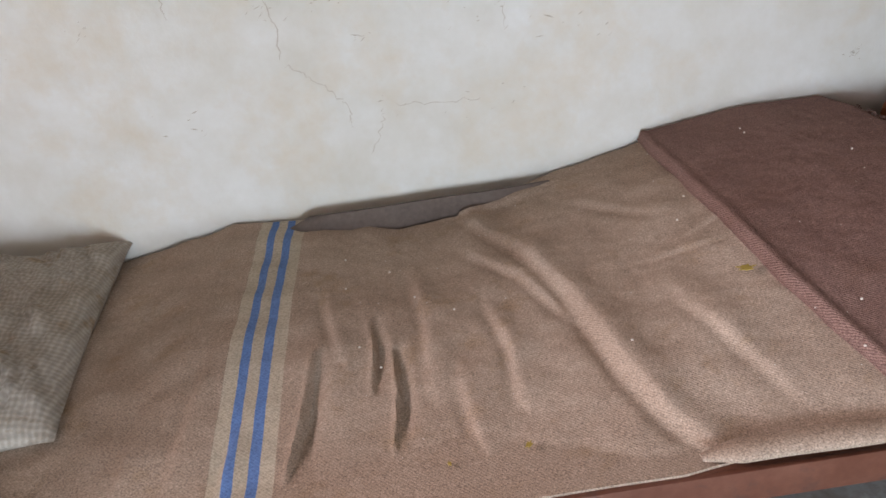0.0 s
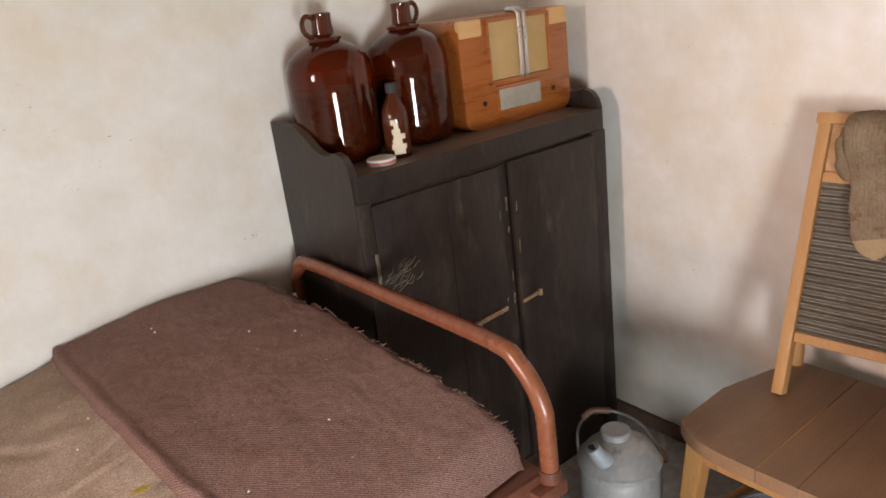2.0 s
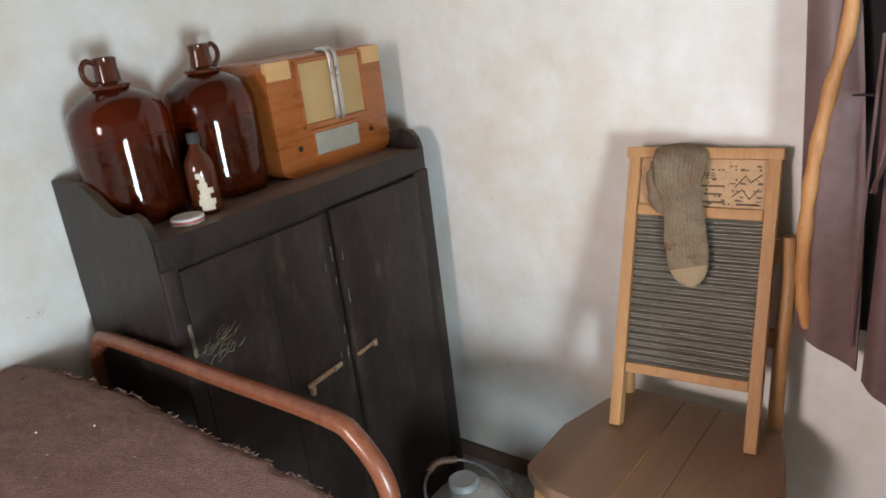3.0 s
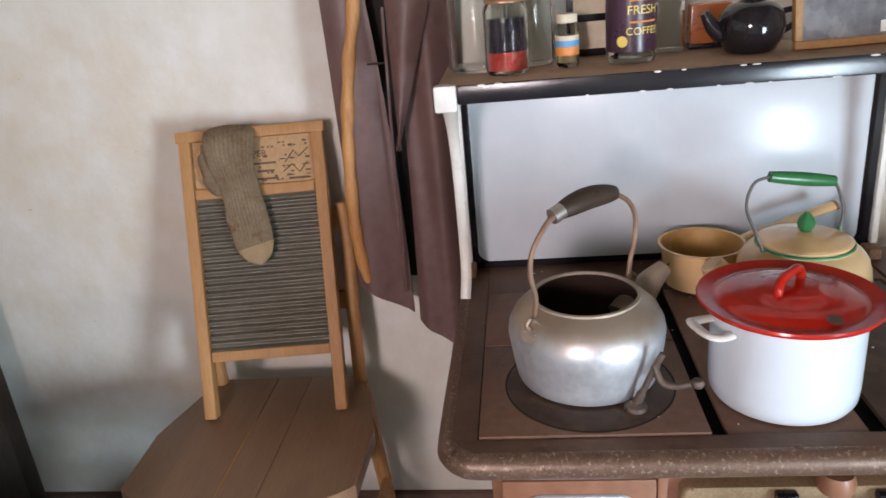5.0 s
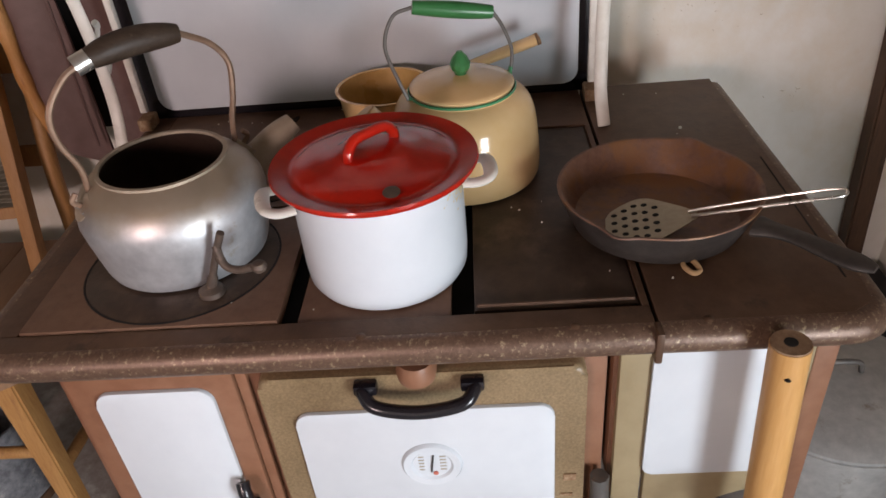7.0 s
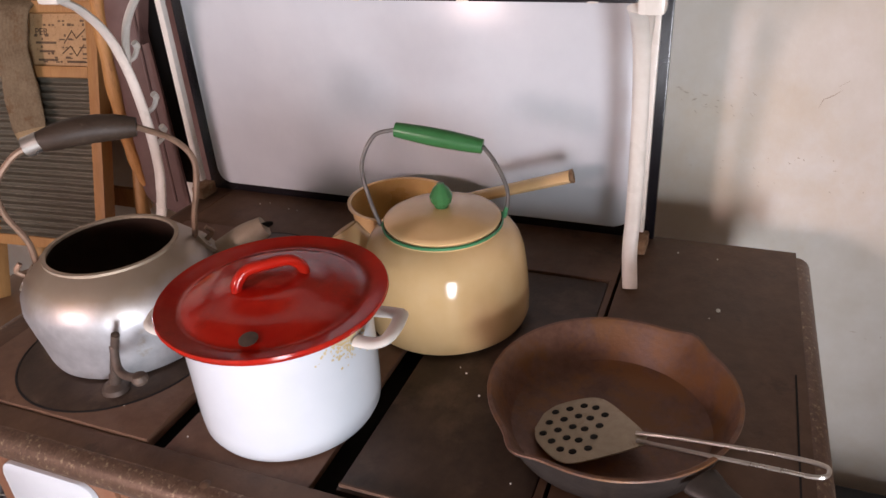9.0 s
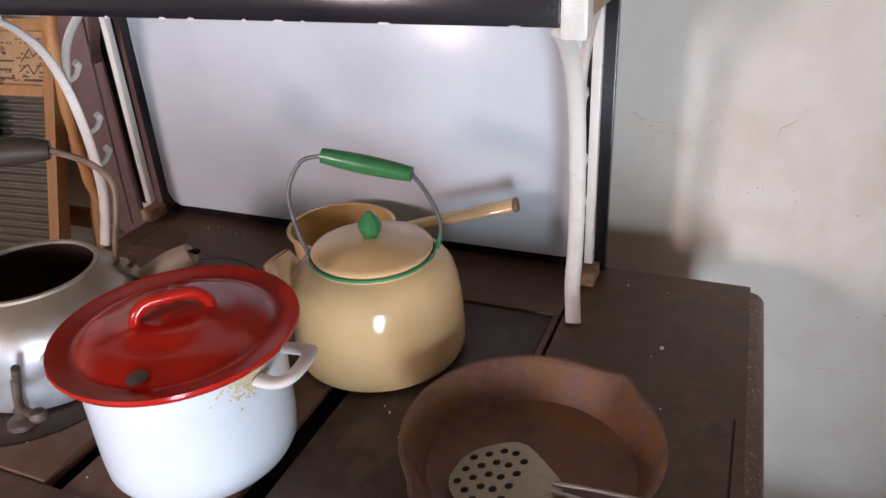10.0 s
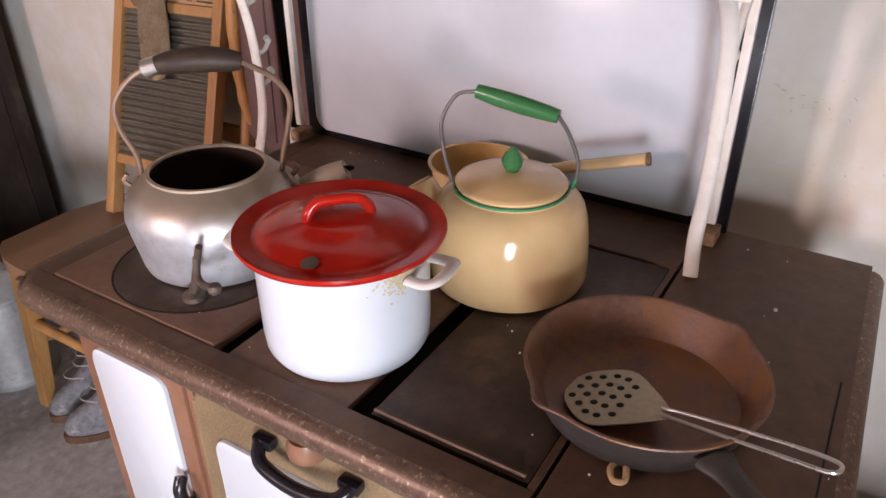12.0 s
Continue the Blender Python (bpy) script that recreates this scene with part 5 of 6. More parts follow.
OD = part("oven_door", slab(rounded(0.388, 0.324, 0.016), 0, 0.022, 0.008, m=upright(2.006, -0.154, 0.536), seg=4), OLIVE, STOVE, "speckled olive-gold oven door")
part("door_panel", slab(rounded(0.314, 0.230, 0.020), 0, 0.0055, 0.002, m=upright(1.9835, -0.153, 0.527)), WHITE, OD, "white enamel panel")
hp = [(1.980, -0.086, 0.687), (1.968, -0.089, 0.685), (1.955, -0.104, 0.675), (1.951, -0.153, 0.669), (1.955, -0.202, 0.675), (1.968, -0.217, 0.685), (1.980, -0.220, 0.687)]
part("handle", sweep(glide(hp, 5), 0.0085, 12), BLACKENAMEL, OD, "curved black enamel handle")
for y in (-0.091, -0.215):
    part("handle_foot", box(1.968, 1.984, y - 0.014, y + 0.014, 0.680, 0.695, 0.004), BLACKENAMEL, OD)
TH = part("thermometer", lathe([(0, 0.001), (0.024, 0.001), (0.027, 0.004), (0.036, 0.005), (0.0385, 0.002), (0.039, 0)], seg=44, m=Matrix.Translation((1.9782, -0.156, 0.545)) @ Matrix.Rotation(radians(-90), 4, "Y")), WHITE, OD, "round white oven thermometer")
part("needle", box(1.9755, 1.9768, -0.1572, -0.1548, 0.531, 0.563, 0, m=Matrix.Translation((0, -0.156, 0.545)) @ Matrix.Rotation(radians(8), 4, "X") @ Matrix.Translation((0, 0.156, -0.545))), INK, TH, "black needle")
part("needle_tip", lathe([(0, 0.0015), (0.0035, 0.001), (0.0035, 0)], seg=12, m=Matrix.Translation((1.9765, -0.1595, 0.529)) @ Matrix.Rotation(radians(-90), 4, "Y")), REDPRINT, TH, "red tip")
bm = bmesh.new()
for k in range(5):
    box(1.9768, 1.9772, -0.146, -0.139, 0.534 + 0.006 * k, 0.5365 + 0.006 * k, 0, bm)
    box(1.9768, 1.9772, -0.174, -0.166, 0.534 + 0.006 * k, 0.5365 + 0.006 * k, 0, bm)
part("dial_marks", bm, DIALGLASS, TH)
script = [(0.0, 0.0), (0.006, 0.012), (0.010, 0.010), (0.004, 0.002), (0.010, 0.0), (0.014, 0.006), (0.016, 0.001), (0.021, 0.006), (0.024, 0.001), (0.029, 0.006), (0.032, 0.001), (0.036, 0.013), (0.037, 0.002), (0.042, 0.006), (0.045, 0.001)]
part("script_mark", sweep(glide([(1.9782, -0.224 - 1.05 * a, 0.433 + b + 0.08 * a) for a, b in script], 4), 0.0007, 5), GREYTOOL, OD, "thin grey script mark")
part("door_catch", lathe([(0, 0), (0.022, 0), (0.024, 0.012), (0.020, 0.026), (0, 0.026)], seg=20, m=Matrix.Translation((1.982, -0.152, 0.697))), BROWNENAMEL, STOVE, "brown catch boss")
part("chip", box(1.9822, 1.9845, -0.338, -0.322, 0.496, 0.508, 0), RUST, OD, "rusty chip")
part("chip", box(1.9822, 1.9845, -0.334, -0.318, 0.464, 0.469, 0), RUST, OD, "rusty chip")
part("under_oven", box(2.0, 2.02, -0.36, 0.05, 0.31, 0.366, 0.004), IRONDARK, STOVE)
part("ash_opening", box(1.998, 2.004, -0.25, -0.08, 0.20, 0.345, 0), GAPBLACK, STOVE)
part("ash_frame", box(1.997, 2.008, -0.355, -0.255, 0.17, 0.352, 0.004), IRONDARK, STOVE)
part("lever", sweep([(1.985, -0.372, 0.335), (1.985, -0.371, 0.43), (1.985, -0.368, 0.50)], [0.014, 0.0135, 0.012], 10), GREYTOOL, STOVE, "grey iron lever")
part("corner_strip", box(1.994, 2.008, -0.424, -0.386, 0.10, 0.716, 0.004), OLIVEPLAIN, STOVE, "olive enamel corner strip")
arch = [(-0.428, 0.716), (-0.605, 0.716), (-0.605, 0.44)]
for k in range(13):
    a = radians(90 + 90 * k / 12 - 90)
    arch.append((-0.605 + 0.175 * math.sin(a) * 1.0, 0.455 - 0.20 * (1 - math.cos(a))))
arch += [(-0.428, 0.24)]
own = slab([(-y, z) for y, z in arch], 0, 0.012, 0.002, m=upright(2.006, 0, 0))
part("tank_front", own, OLIVEPLAIN, STOVE, "olive enamel tank front with an arched cut-out")
part("tank_panel", slab(rounded(0.158, 0.214, 0.012), 0, 0.006, 0.002, m=upright(1.9935, -0.502, 0.602)), WHITE, STOVE, "white enamel panel")
part("end_strip", box(1.996, 2.02, -0.632, -0.606, 0.40, 0.716, 0.003), BROWNENAMEL, STOVE)

# back panel, shelf and brackets
part("back_sheet", box(2.588, 2.600, -0.447, 0.352, ST, 1.165, 0.002), BLACKENAMEL, STOVE, "black enamel back sheet")
part("back_panel", slab(rounded(0.737, 0.375, 0.022), 0, 0.006, 0.003, m=upright(2.5875, -0.043, 0.975)), WHITE, STOVE, "large white enamel splashback")
SHELF = part("shelf", box(2.352, 2.600, -0.455, 0.358, 1.160, 1.186, 0.003), SHELFDUST, STOVE, "dusty warming shelf")
part("shelf_edge", box(2.345, 2.354, -0.433, 0.325, 1.157, 1.187, 0.003), BLACKENAMEL, SHELF, "chipped black front edge")
for a, b in ((0.325, 0.362), (-0.460, -0.433)):
    part("corner_cap", box(2.342, 2.368, a, b, 1.146, 1.189, 0.005), WHITEAGED, SHELF, "chipped white corner cap")
rnd = random.Random(3)
bm = bmesh.new()
for _ in range(16):
    y = rnd.uniform(-0.42, 0.31)
    z = rnd.choice((1.158, 1.186))
    bmesh.ops.create_icosphere(bm, subdivisions=1, radius=1.0, matrix=Matrix.Translation((2.3455, y, z)) @ Matrix.Diagonal((0.0012, rnd.uniform(0.002, 0.008), rnd.uniform(0.001, 0.002), 1)))
tagged(part("chips", bm, WHITEAGED, SHELF, "white chips in the black enamel"), kind="stuff")


def bracket(y):
    br = part("bracket", sweep(glide([(2.362, y, 1.150), (2.395, y, 1.128), (2.430, y, 1.085), (2.452, y, 1.02), (2.462, y, 0.94), (2.462, y, 0.87), (2.452, y, 0.82), (2.440, y * 1.012, ST + 0.002)], 6), 0.0100, 16, flat=0.5, side=(1, 0, 0)), WHITEAGED, STOVE, "curved aged-white shelf bracket")
    part("bracket_bar", box(2.548, 2.560, y - 0.006, y + 0.006, ST + 0.03, 1.158, 0.002), WHITEAGED, br)
    for z, x in ((1.04, 2.455), (0.955, 2.468), (0.90, 2.468)):
        part("hook", sweep(glide([(x, y, z), (x + 0.016, y, z + 0.004), (x + 0.026, y, z + 0.016), (x + 0.022, y, z + 0.024)], 4), [0.004] * 8 + [0.0055] * 5, 8), WHITEAGED, br)
    part("bracket_web", sweep(glide([(2.45, y, 1.03), (2.47, y, 1.09), (2.51, y, 1.13), (2.55, y, 1.15)], 5), 0.006, 8), WHITEAGED, br)
    part("bracket_foot", box(2.535, 2.575, y - 0.012, y + 0.012, ST, ST + 0.022, 0.004), RUST, br)


bracket(0.343)
bracket(-0.430)

# ---- things on the stove ----
ZP = ST + 0.006
K = placed("aluminium_kettle", (2.158, 0.146, ZP), "dented old aluminium kettle without a lid", "kettle")
out = [(0, 0.001), (0.094, 0.0), (0.1015, 0.004), (0.1045, 0.012), (0.108, 0.032), (0.1125, 0.060), (0.1145, 0.076), (0.1125, 0.090), (0.104, 0.107), (0.091, 0.1195), (0.080, 0.1265), (0.0765, 0.129), (0.0745, 0.1295)]
inn = [(0.0735, 0.128), (0.076, 0.124), (0.098, 0.10), (0.108, 0.07), (0.098, 0.02), (0, 0.006)]
dents = lambda a, z: 1 + 0.008 * lump(math.cos(a) * 2, math.sin(a) * 2, z * 20)
part("body", lathe(out, (2.158, 0.146, ZP), 72, wob=dents), ALU, K)
part("inside", lathe([(0.0747, 0.1293)] + inn, (2.158, 0.146, ZP), 48), KETTLEIN, K, "dark brown inside")
part("rim", lathe([(0.0785, 0.1275), (0.0785, 0.1312), (0.0735, 0.1312), (0.0735, 0.1275), (0.0785, 0.1275)], (2.158, 0.146, ZP), 56), ALUDUST, K)
sp = glide([(2.228, 0.080, 0.828), (2.252, 0.052, 0.855), (2.266, 0.032, 0.874), (2.280, 0.011, 0.887)], 5)
part("spout", sweep(sp, [0.030 - 0.0011 * k for k in range(len(sp))], 18), ALUDUST, K, "dusty tapered spout")
part("spout_mouth", lathe([(0, 0), (0.010, 0), (0.010, 0.001), (0, 0.001)], seg=16, m=Matrix.Translation((2.2805, 0.010, 0.8875)) @ Matrix.Rotation(radians(-38), 4, "X") @ Matrix.Rotation(radians(30), 4, "Y")), GAPBLACK, K)
gl, gr = Vector((2.131, 0.183, 1.041)), Vector((2.199, 0.099, 1.043))
part("wire_bail", sweep(glide([(2.110, 0.222, 0.888), (2.107, 0.218, 0.925), (2.096, 0.224, 0.965), (2.095, 0.220, 1.0), (2.112, 0.201, 1.03), gl], 6), 0.0038, 8), COPPERWIRE, K, "rusty bail wire")
part("wire_bail", sweep(glide([gr, (2.225, 0.075, 1.02), (2.238, 0.063, 0.99), (2.232, 0.066, 0.95), (2.228, 0.072, 0.925), (2.222, 0.076, 0.888)], 6), 0.0038, 8), COPPERWIRE, K, "rusty bail wire")
gp = [gl.lerp(gr, k / 10) + Vector((0, 0, 0.006 * math.sin(math.pi * k / 10))) for k in range(11)]
part("grip", sweep(gp, [0.010, 0.0125, 0.0145, 0.0155, 0.016, 0.016, 0.016, 0.0155, 0.0145, 0.013, 0.0105], 16), GREYWOOD, K, "weathered dark wooden grip")
part("ferrule", sweep([gl + Vector((-0.006, 0.008, -0.003)), gl + Vector((0.004, -0.006, 0.002))], 0.0115, 14), CHROME, K, "bright ferrule")
for p, d in (((2.0965, 0.226, 0.880), (-0.51, 0.585, 0.63)), ((2.2335, 0.070, 0.880), (0.51, -0.585, 0.63))):
    lug = sweep([Vector(p) - Vector(d) * 0.002, Vector(p) + Vector(d) * 0.003], 0.0175, 14)
    part("lug", lug, ALUDUST, K, "riveted handle lug")
    part("lug_ring", sweep(glide([Vector(p) + Vector((0, 0, 0.002)), Vector(p) + Vector(d) * 0.012 + Vector((0, 0, 0.004)), Vector(p) + Vector(d) * 0.004 + Vector((0, 0, 0.018))], 5), 0.0034, 8), COPPERWIRE, K)
    for s in (-1, 1):
        part("rivet", lathe([(0, 0.004), (0.003, 0.003), (0.0045, 0)], seg=10, m=Matrix.Translation(Vector(p) + Vector(d) * 0.003 + Vector((0.007 * s, 0.006 * s, -0.003))) @ Vector(d).to_track_quat("Z", "Y").to_matrix().to_4x4()), ALU, K)

LF = placed("lid_lifter", (2.055, 0.07, ZP), "cast iron stove lid lifter leaning on the kettle", "lid lifter")
part("shaft", sweep(glide([(2.056, 0.088, ZP + 0.008), (2.053, 0.078, 0.81), (2.052, 0.066, 0.84), (2.050, 0.055, 0.864)], 5), [0.0065] * 4 + [0.0046] * 12, 10), IRONRUST, LF)
part("arm", sweep(glide([(2.052, 0.066, 0.846), (2.042, 0.058, 0.826), (2.036, 0.042, 0.822), (2.030, 0.016, 0.830)], 5), 0.0048, 10), IRONRUST, LF)
part("knob", lathe([(0, -0.008), (0.007, -0.005), (0.009, 0), (0.007, 0.005), (0, 0.008)], (2.029, 0.014, 0.830), 14), IRONRUST, LF)
part("foot", lathe([(0, 0), (0.016, 0), (0.015, 0.006), (0.008, 0.011), (0, 0.012)], (2.056, 0.089, ZP), 16), IRONRUST, LF)

P0 = (2.106, -0.119, ST - 0.0025)
POT = placed("enamel_pot", P0, "white enamel stock pot with side handles", "pot")
part("body", lathe([(0, 0.001), (0.084, 0.0), (0.0925, 0.003), (0.0968, 0.011), (0.0982, 0.03), (0.0985, 0.134), (0.1013, 0.137), (0.1013, 0.140), (0.097, 0.140), (0.096, 0.02), (0, 0.008)], P0, 72), WHITE, POT)
for s in (1, -1):
    d = Vector((-0.28 * s, 0.96 * s, 0)) if s > 0 else Vector((0.10, -0.995, 0))
    t = Vector((-d.y, d.x, 0))
    c = Vector(P0) + Vector((0, 0, 0.118))
    ear = [c + d * 0.0965 + t * 0.026, c + d * 0.116 + t * 0.027, c + d * 0.129 + t * 0.018 + Vector((0, 0, 0.003)), c + d * 0.129 - t * 0.018 + Vector((0, 0, 0.003)), c + d * 0.116 - t * 0.027, c + d * 0.0965 - t * 0.026]
    part("side_handle", sweep(glide(ear, 5), 0.0085, 10, flat=0.5), WHITEAGED, POT, "chipped white loop handle")
rnd = random.Random(31)
bm = bmesh.new()
for _ in range(260):
    a, z = radians(rnd.gauss(258, 9)), 0.130 - abs(rnd.gauss(0, 0.013))
    n = Vector((math.cos(a), math.sin(a), 0))
    s = rnd.uniform(0.0006, 0.0017)
    bmesh.ops.create_circle(bm, cap_ends=True, segments=7, radius=s, matrix=Matrix.Translation(Vector(P0) + n * 0.0987 + Vector((0, 0, z))) @ n.to_track_quat("Z", "Y").to_matrix().to_4x4())
tagged(part("stain_specks", bm, STAIN, POT, "yellow-brown stain under the rim"), kind="stuff")
LID = placed("pot_lid", (P0[0], P0[1], P0[2] + 0.140), "chipped red enamel lid on the white pot", "lid")
lp = [(0, 0.0185), (0.030, 0.019), (0.042, 0.0165), (0.048, 0.014), (0.062, 0.0125), (0.082, 0.0095), (0.089, 0.006), (0.092, 0.0042), (0.098, 0.0045), (0.108, 0.0075), (0.1155, 0.0085), (0.1165, 0.006), (0.114, 0.002), (0.10, 0.0005), (0.09, 0.0), (0.06, 0.006), (0, 0.012)]
lp = [(r * 1.018, z * 1.15) for r, z in lp]
part("dome", lathe(lp, (P0[0], P0[1], P0[2] + 0.140), 80), REDENAMEL, LID)
hz = P0[2] + 0.140
hx, hy = -0.026, 0.0235
part("loop_handle", sweep(glide([(P0[0] + hx, P0[1] + hy, hz + 0.0145), (P0[0] + hx * 0.95, P0[1] + hy * 0.95, hz + 0.028), (P0[0] + hx * 0.6, P0[1] + hy * 0.65, hz + 0.039), (P0[0], P0[1], hz + 0.0405), (P0[0] - hx * 0.6, P0[1] - hy * 0.65, hz + 0.039), (P0[0] - hx * 0.95, P0[1] - hy * 0.95, hz + 0.028), (P0[0] - hx, P0[1] - hy, hz + 0.0145)], 6), 0.0062, 12), REDENAMEL, LID)
part("chip", lathe([(0, 0.0006), (0.0085, 0.0004), (0.0095, 0)], seg=16, m=Matrix.Translation((P0[0] - 0.083, P0[1] - 0.027, hz + 0.0112)) @ Matrix.Rotation(radians(-12), 4, "Y")), IRONRUST, LID, "dark chip in the enamel")

T0 = (2.328, -0.218, ST - 0.0025)
TK = placed("enamel_kettle", T0, "cream enamel kettle with green grip and trim", "kettle")
part("body", lathe([(0, 0.001), (0.094, 0.0), (0.102, 0.004), (0.1055, 0.013), (0.1058, 0.03), (0.1045, 0.055), (0.1022, 0.080), (0.0995, 0.097), (0.095, 0.110), (0.088, 0.120), (0.080, 0.1265), (0.0745, 0.1295), (0.0745, 0.132), (0.072, 0.132), (0.072, 0.115), (0, 0.11)], T0, 72), CREAM, TK)
part("green_trim", lathe([(0.0735, 0.1300), (0.0750, 0.1312), (0.0750, 0.1336), (0.0735, 0.1346), (0.072, 0.132), (0.0735, 0.1300)], T0, 60), GREENRIM, TK, "green rim line")
KL = part("kettle_lid", lathe([(0.070, 0.132), (0.0715, 0.1355), (0.0722, 0.1378), (0.0712, 0.1392), (0.066, 0.1412), (0.045, 0.1475), (0.02, 0.1512), (0, 0.152)], T0, 64), CREAM, TK, "cream lid")
part("knob", lathe([(0.008, 0.150), (0.0085, 0.154), (0.0125, 0.159), (0.0142, 0.167), (0.010, 0.176), (0.005, 0.181), (0.004, 0.183), (0, 0.1835)], T0, 12), GREEN, KL, "faceted green knob", angle=20)
ts = glide([(2.328, -0.140, 0.806), (2.329, -0.112, 0.824), (2.330, -0.090, 0.846), (2.331, -0.076, 0.868)], 5)
part("spout", sweep(ts, [0.036 - 0.0011 * k for k in range(len(ts))], 20), CREAM, TK)
part("spout_mouth", lathe([(0, 0), (0.0165, 0), (0.0165, 0.0008), (0, 0.0008)], seg=18, m=Matrix.Translation((2.331, -0.0757, 0.8685)) @ Matrix.Rotation(radians(-33), 4, "X")), CREAMIN, TK)
ga, gb = Vector((2.338, -0.160, 1.010)), Vector((2.352, -0.265, 0.992))
part("grip", sweep([ga.lerp(gb, k / 8) for k in range(9)], [0.0088, 0.0098, 0.0105, 0.011, 0.0112, 0.011, 0.0105, 0.0098, 0.0086], 16), GREEN, TK, "green painted wooden grip")
part("wire_bail", sweep(glide([(2.302, -0.146, 0.897), (2.304, -0.134, 0.928), (2.316, -0.121, 0.968), (2.330, -0.134, 1.002), ga], 6), 0.0026, 8), GREYTOOL, TK)
part("wire_bail", sweep(glide([gb, (2.358, -0.276, 0.973), (2.364, -0.287, 0.945), (2.368, -0.290, 0.925), (2.369, -0.288, 0.905)], 6), 0.0026, 8), GREYTOOL, TK)
for p, q in (((2.309, -0.164, 0.880), (2.302, -0.147, 0.900)), ((2.364, -0.280, 0.888), (2.369, -0.288, 0.908))):
    part("lug", sweep(glide([p, Vector(p).lerp(Vector(q), 0.6) + Vector((0, 0, -0.002)), q], 4), [0.007] * 3 + [0.0055] * 3 + [0.0042] * 3, 10, flat=0.6), GREENRIM, TK, "green enamel lug")

S0 = (2.470, -0.092, ST + 0.001)
SP = placed("saucepan", S0, "small cream enamel saucepan with a chipped handle", "saucepan")
part("body", lathe([(0, 0.001), (0.058, 0.0), (0.064, 0.004), (0.0665, 0.015), (0.0725, 0.076), (0.0775, 0.079), (0.0775, 0.081), (0.072, 0.0805)], S0, 56), CREAM, SP)
part("inside", lathe([(0.0722, 0.0803), (0.0655, 0.015), (0, 0.006)], S0, 48), CREAMIN, SP, "deeper cream inside")
hd = glide([(2.492, -0.165, 0.842), (2.503, -0.22, 0.858), (2.515, -0.335, 0.892)], 6)
part("handle", sweep(hd, [0.0125] * 7 + [0.0125 + 0.0002 * k for k in range(6)], 14, flat=0.62), CREAM, SP)
part("handle_tip", sweep([hd[-1], hd[-1] + Vector((0.001, -0.0045, 0.0013))], 0.0142, 14, flat=0.62), RUST, SP, "rusty chipped handle end")

F0 = (2.168, -0.456, ST + 0.0025)
PAN = placed("cast_iron_skillet", F0, "rusty cast iron skillet with pouring lips", "skillet")
lips = lambda a, z: 1 + (0.085 if z > 0.04 else 0.02 * (z > 0.03)) * sum(math.exp(-(((a - c + math.pi) % (2 * math.pi) - math.pi) / 0.14) ** 2) for c in (radians(148), radians(328)))
part("body", lathe([(0, 0.002), (0.096, 0.0), (0.104, 0.003), (0.111, 0.018), (0.1185, 0.036), (0.1225, 0.046), (0.124, 0.049)], F0, 96, wob=lips), PANBLACK, PAN)
part("inside", lathe([(0.124, 0.049), (0.1235, 0.0508), (0.120, 0.0505), (0.116, 0.046), (0.107, 0.02), (0.100, 0.0085), (0.090, 0.006), (0, 0.0055)], F0, 96, wob=lips), PANIRON, PAN, "rust-brown inside")
hd = glide([(2.082, -0.548, ST + 0.040), (2.055, -0.580, ST + 0.042), (2.02, -0.612, ST + 0.040), (1.99, -0.640, ST + 0.040)], 5)
part("handle", sweep(hd, [0.020, 0.018, 0.015, 0.0135, 0.013, 0.013, 0.013, 0.0135, 0.014, 0.0145, 0.015, 0.0155, 0.0155, 0.0145, 0.012, 0.007], 14, flat=0.45), PANBLACK, PAN)
TN = placed("slotted_turner", (2.15, -0.45, ST + 0.009), "tarnished pancake turner with round holes and wire handle", "turner")
na, bc = Vector((2.132, -0.492, 0.799)), Vector((2.150, -0.425, 0.786))
half = glide([(-0.006, 0.006, 0), (0.004, 0.016, 0), (0.020, 0.029, 0), (0.042, 0.045, 0), (0.056, 0.0505, 0), (0.072, 0.046, 0), (0.094, 0.029, 0), (0.103, 0.012, 0)], 3)
outl = [(p.x, p.y) for p in half[::-1]] + [(p.x, -p.y) for p in half]
blade = slab(outl, 0, 0.0014)
ang = math.atan2(0.090, 0.012)
bm_m = Matrix.Translation((2.130, -0.490, 0.7975)) @ Matrix.Rotation(ang, 4, "Z") @ Matrix.Rotation(radians(9), 4, "Y")
bmesh.ops.transform(blade, matrix=bm_m, verts=blade.verts)
BL = part("blade", blade, TURNER, TN)
for i, n in enumerate((4, 5, 5, 4, 3)):
    for j in range(n):
        hole = lathe([(0, 0.0017), (0.0036, 0.0017), (0.0040, 0.0014)], (0.042 + 0.0125 * i, (j - (n - 1) / 2) * 0.0172, 0), 12, m=bm_m)
        part("hole", hole, GAPBLACK, BL)
wire = [(2.136, -0.486, 0.800), (2.128, -0.53, 0.812), (2.108, -0.60, 0.834), (2.094, -0.634, 0.846), (2.086, -0.642, 0.848), (2.078, -0.634, 0.846), (2.088, -0.60, 0.836), (2.112, -0.53, 0.813), (2.126, -0.488, 0.800)]
part("wire_handle", sweep(glide(wire, 6), 0.0019, 8), CHROME, TN, "bright bent wire handle")
RG = sweep(glide([(2.075, -0.468, ST + 0.004), (2.058, -0.465, ST + 0.006), (2.046, -0.472, ST + 0.005), (2.050, -0.481, ST + 0.005), (2.064, -0.478, ST + 0.007), (2.078, -0.472, ST + 0.004)], 5), 0.0032, 8)
single("straw_loop", RG, BOARDPANEL, (2.06, -0.47, ST), "small tan twisted straw loop on the stove", "loop")
bm = bmesh.new()
rnd = random.Random(12)
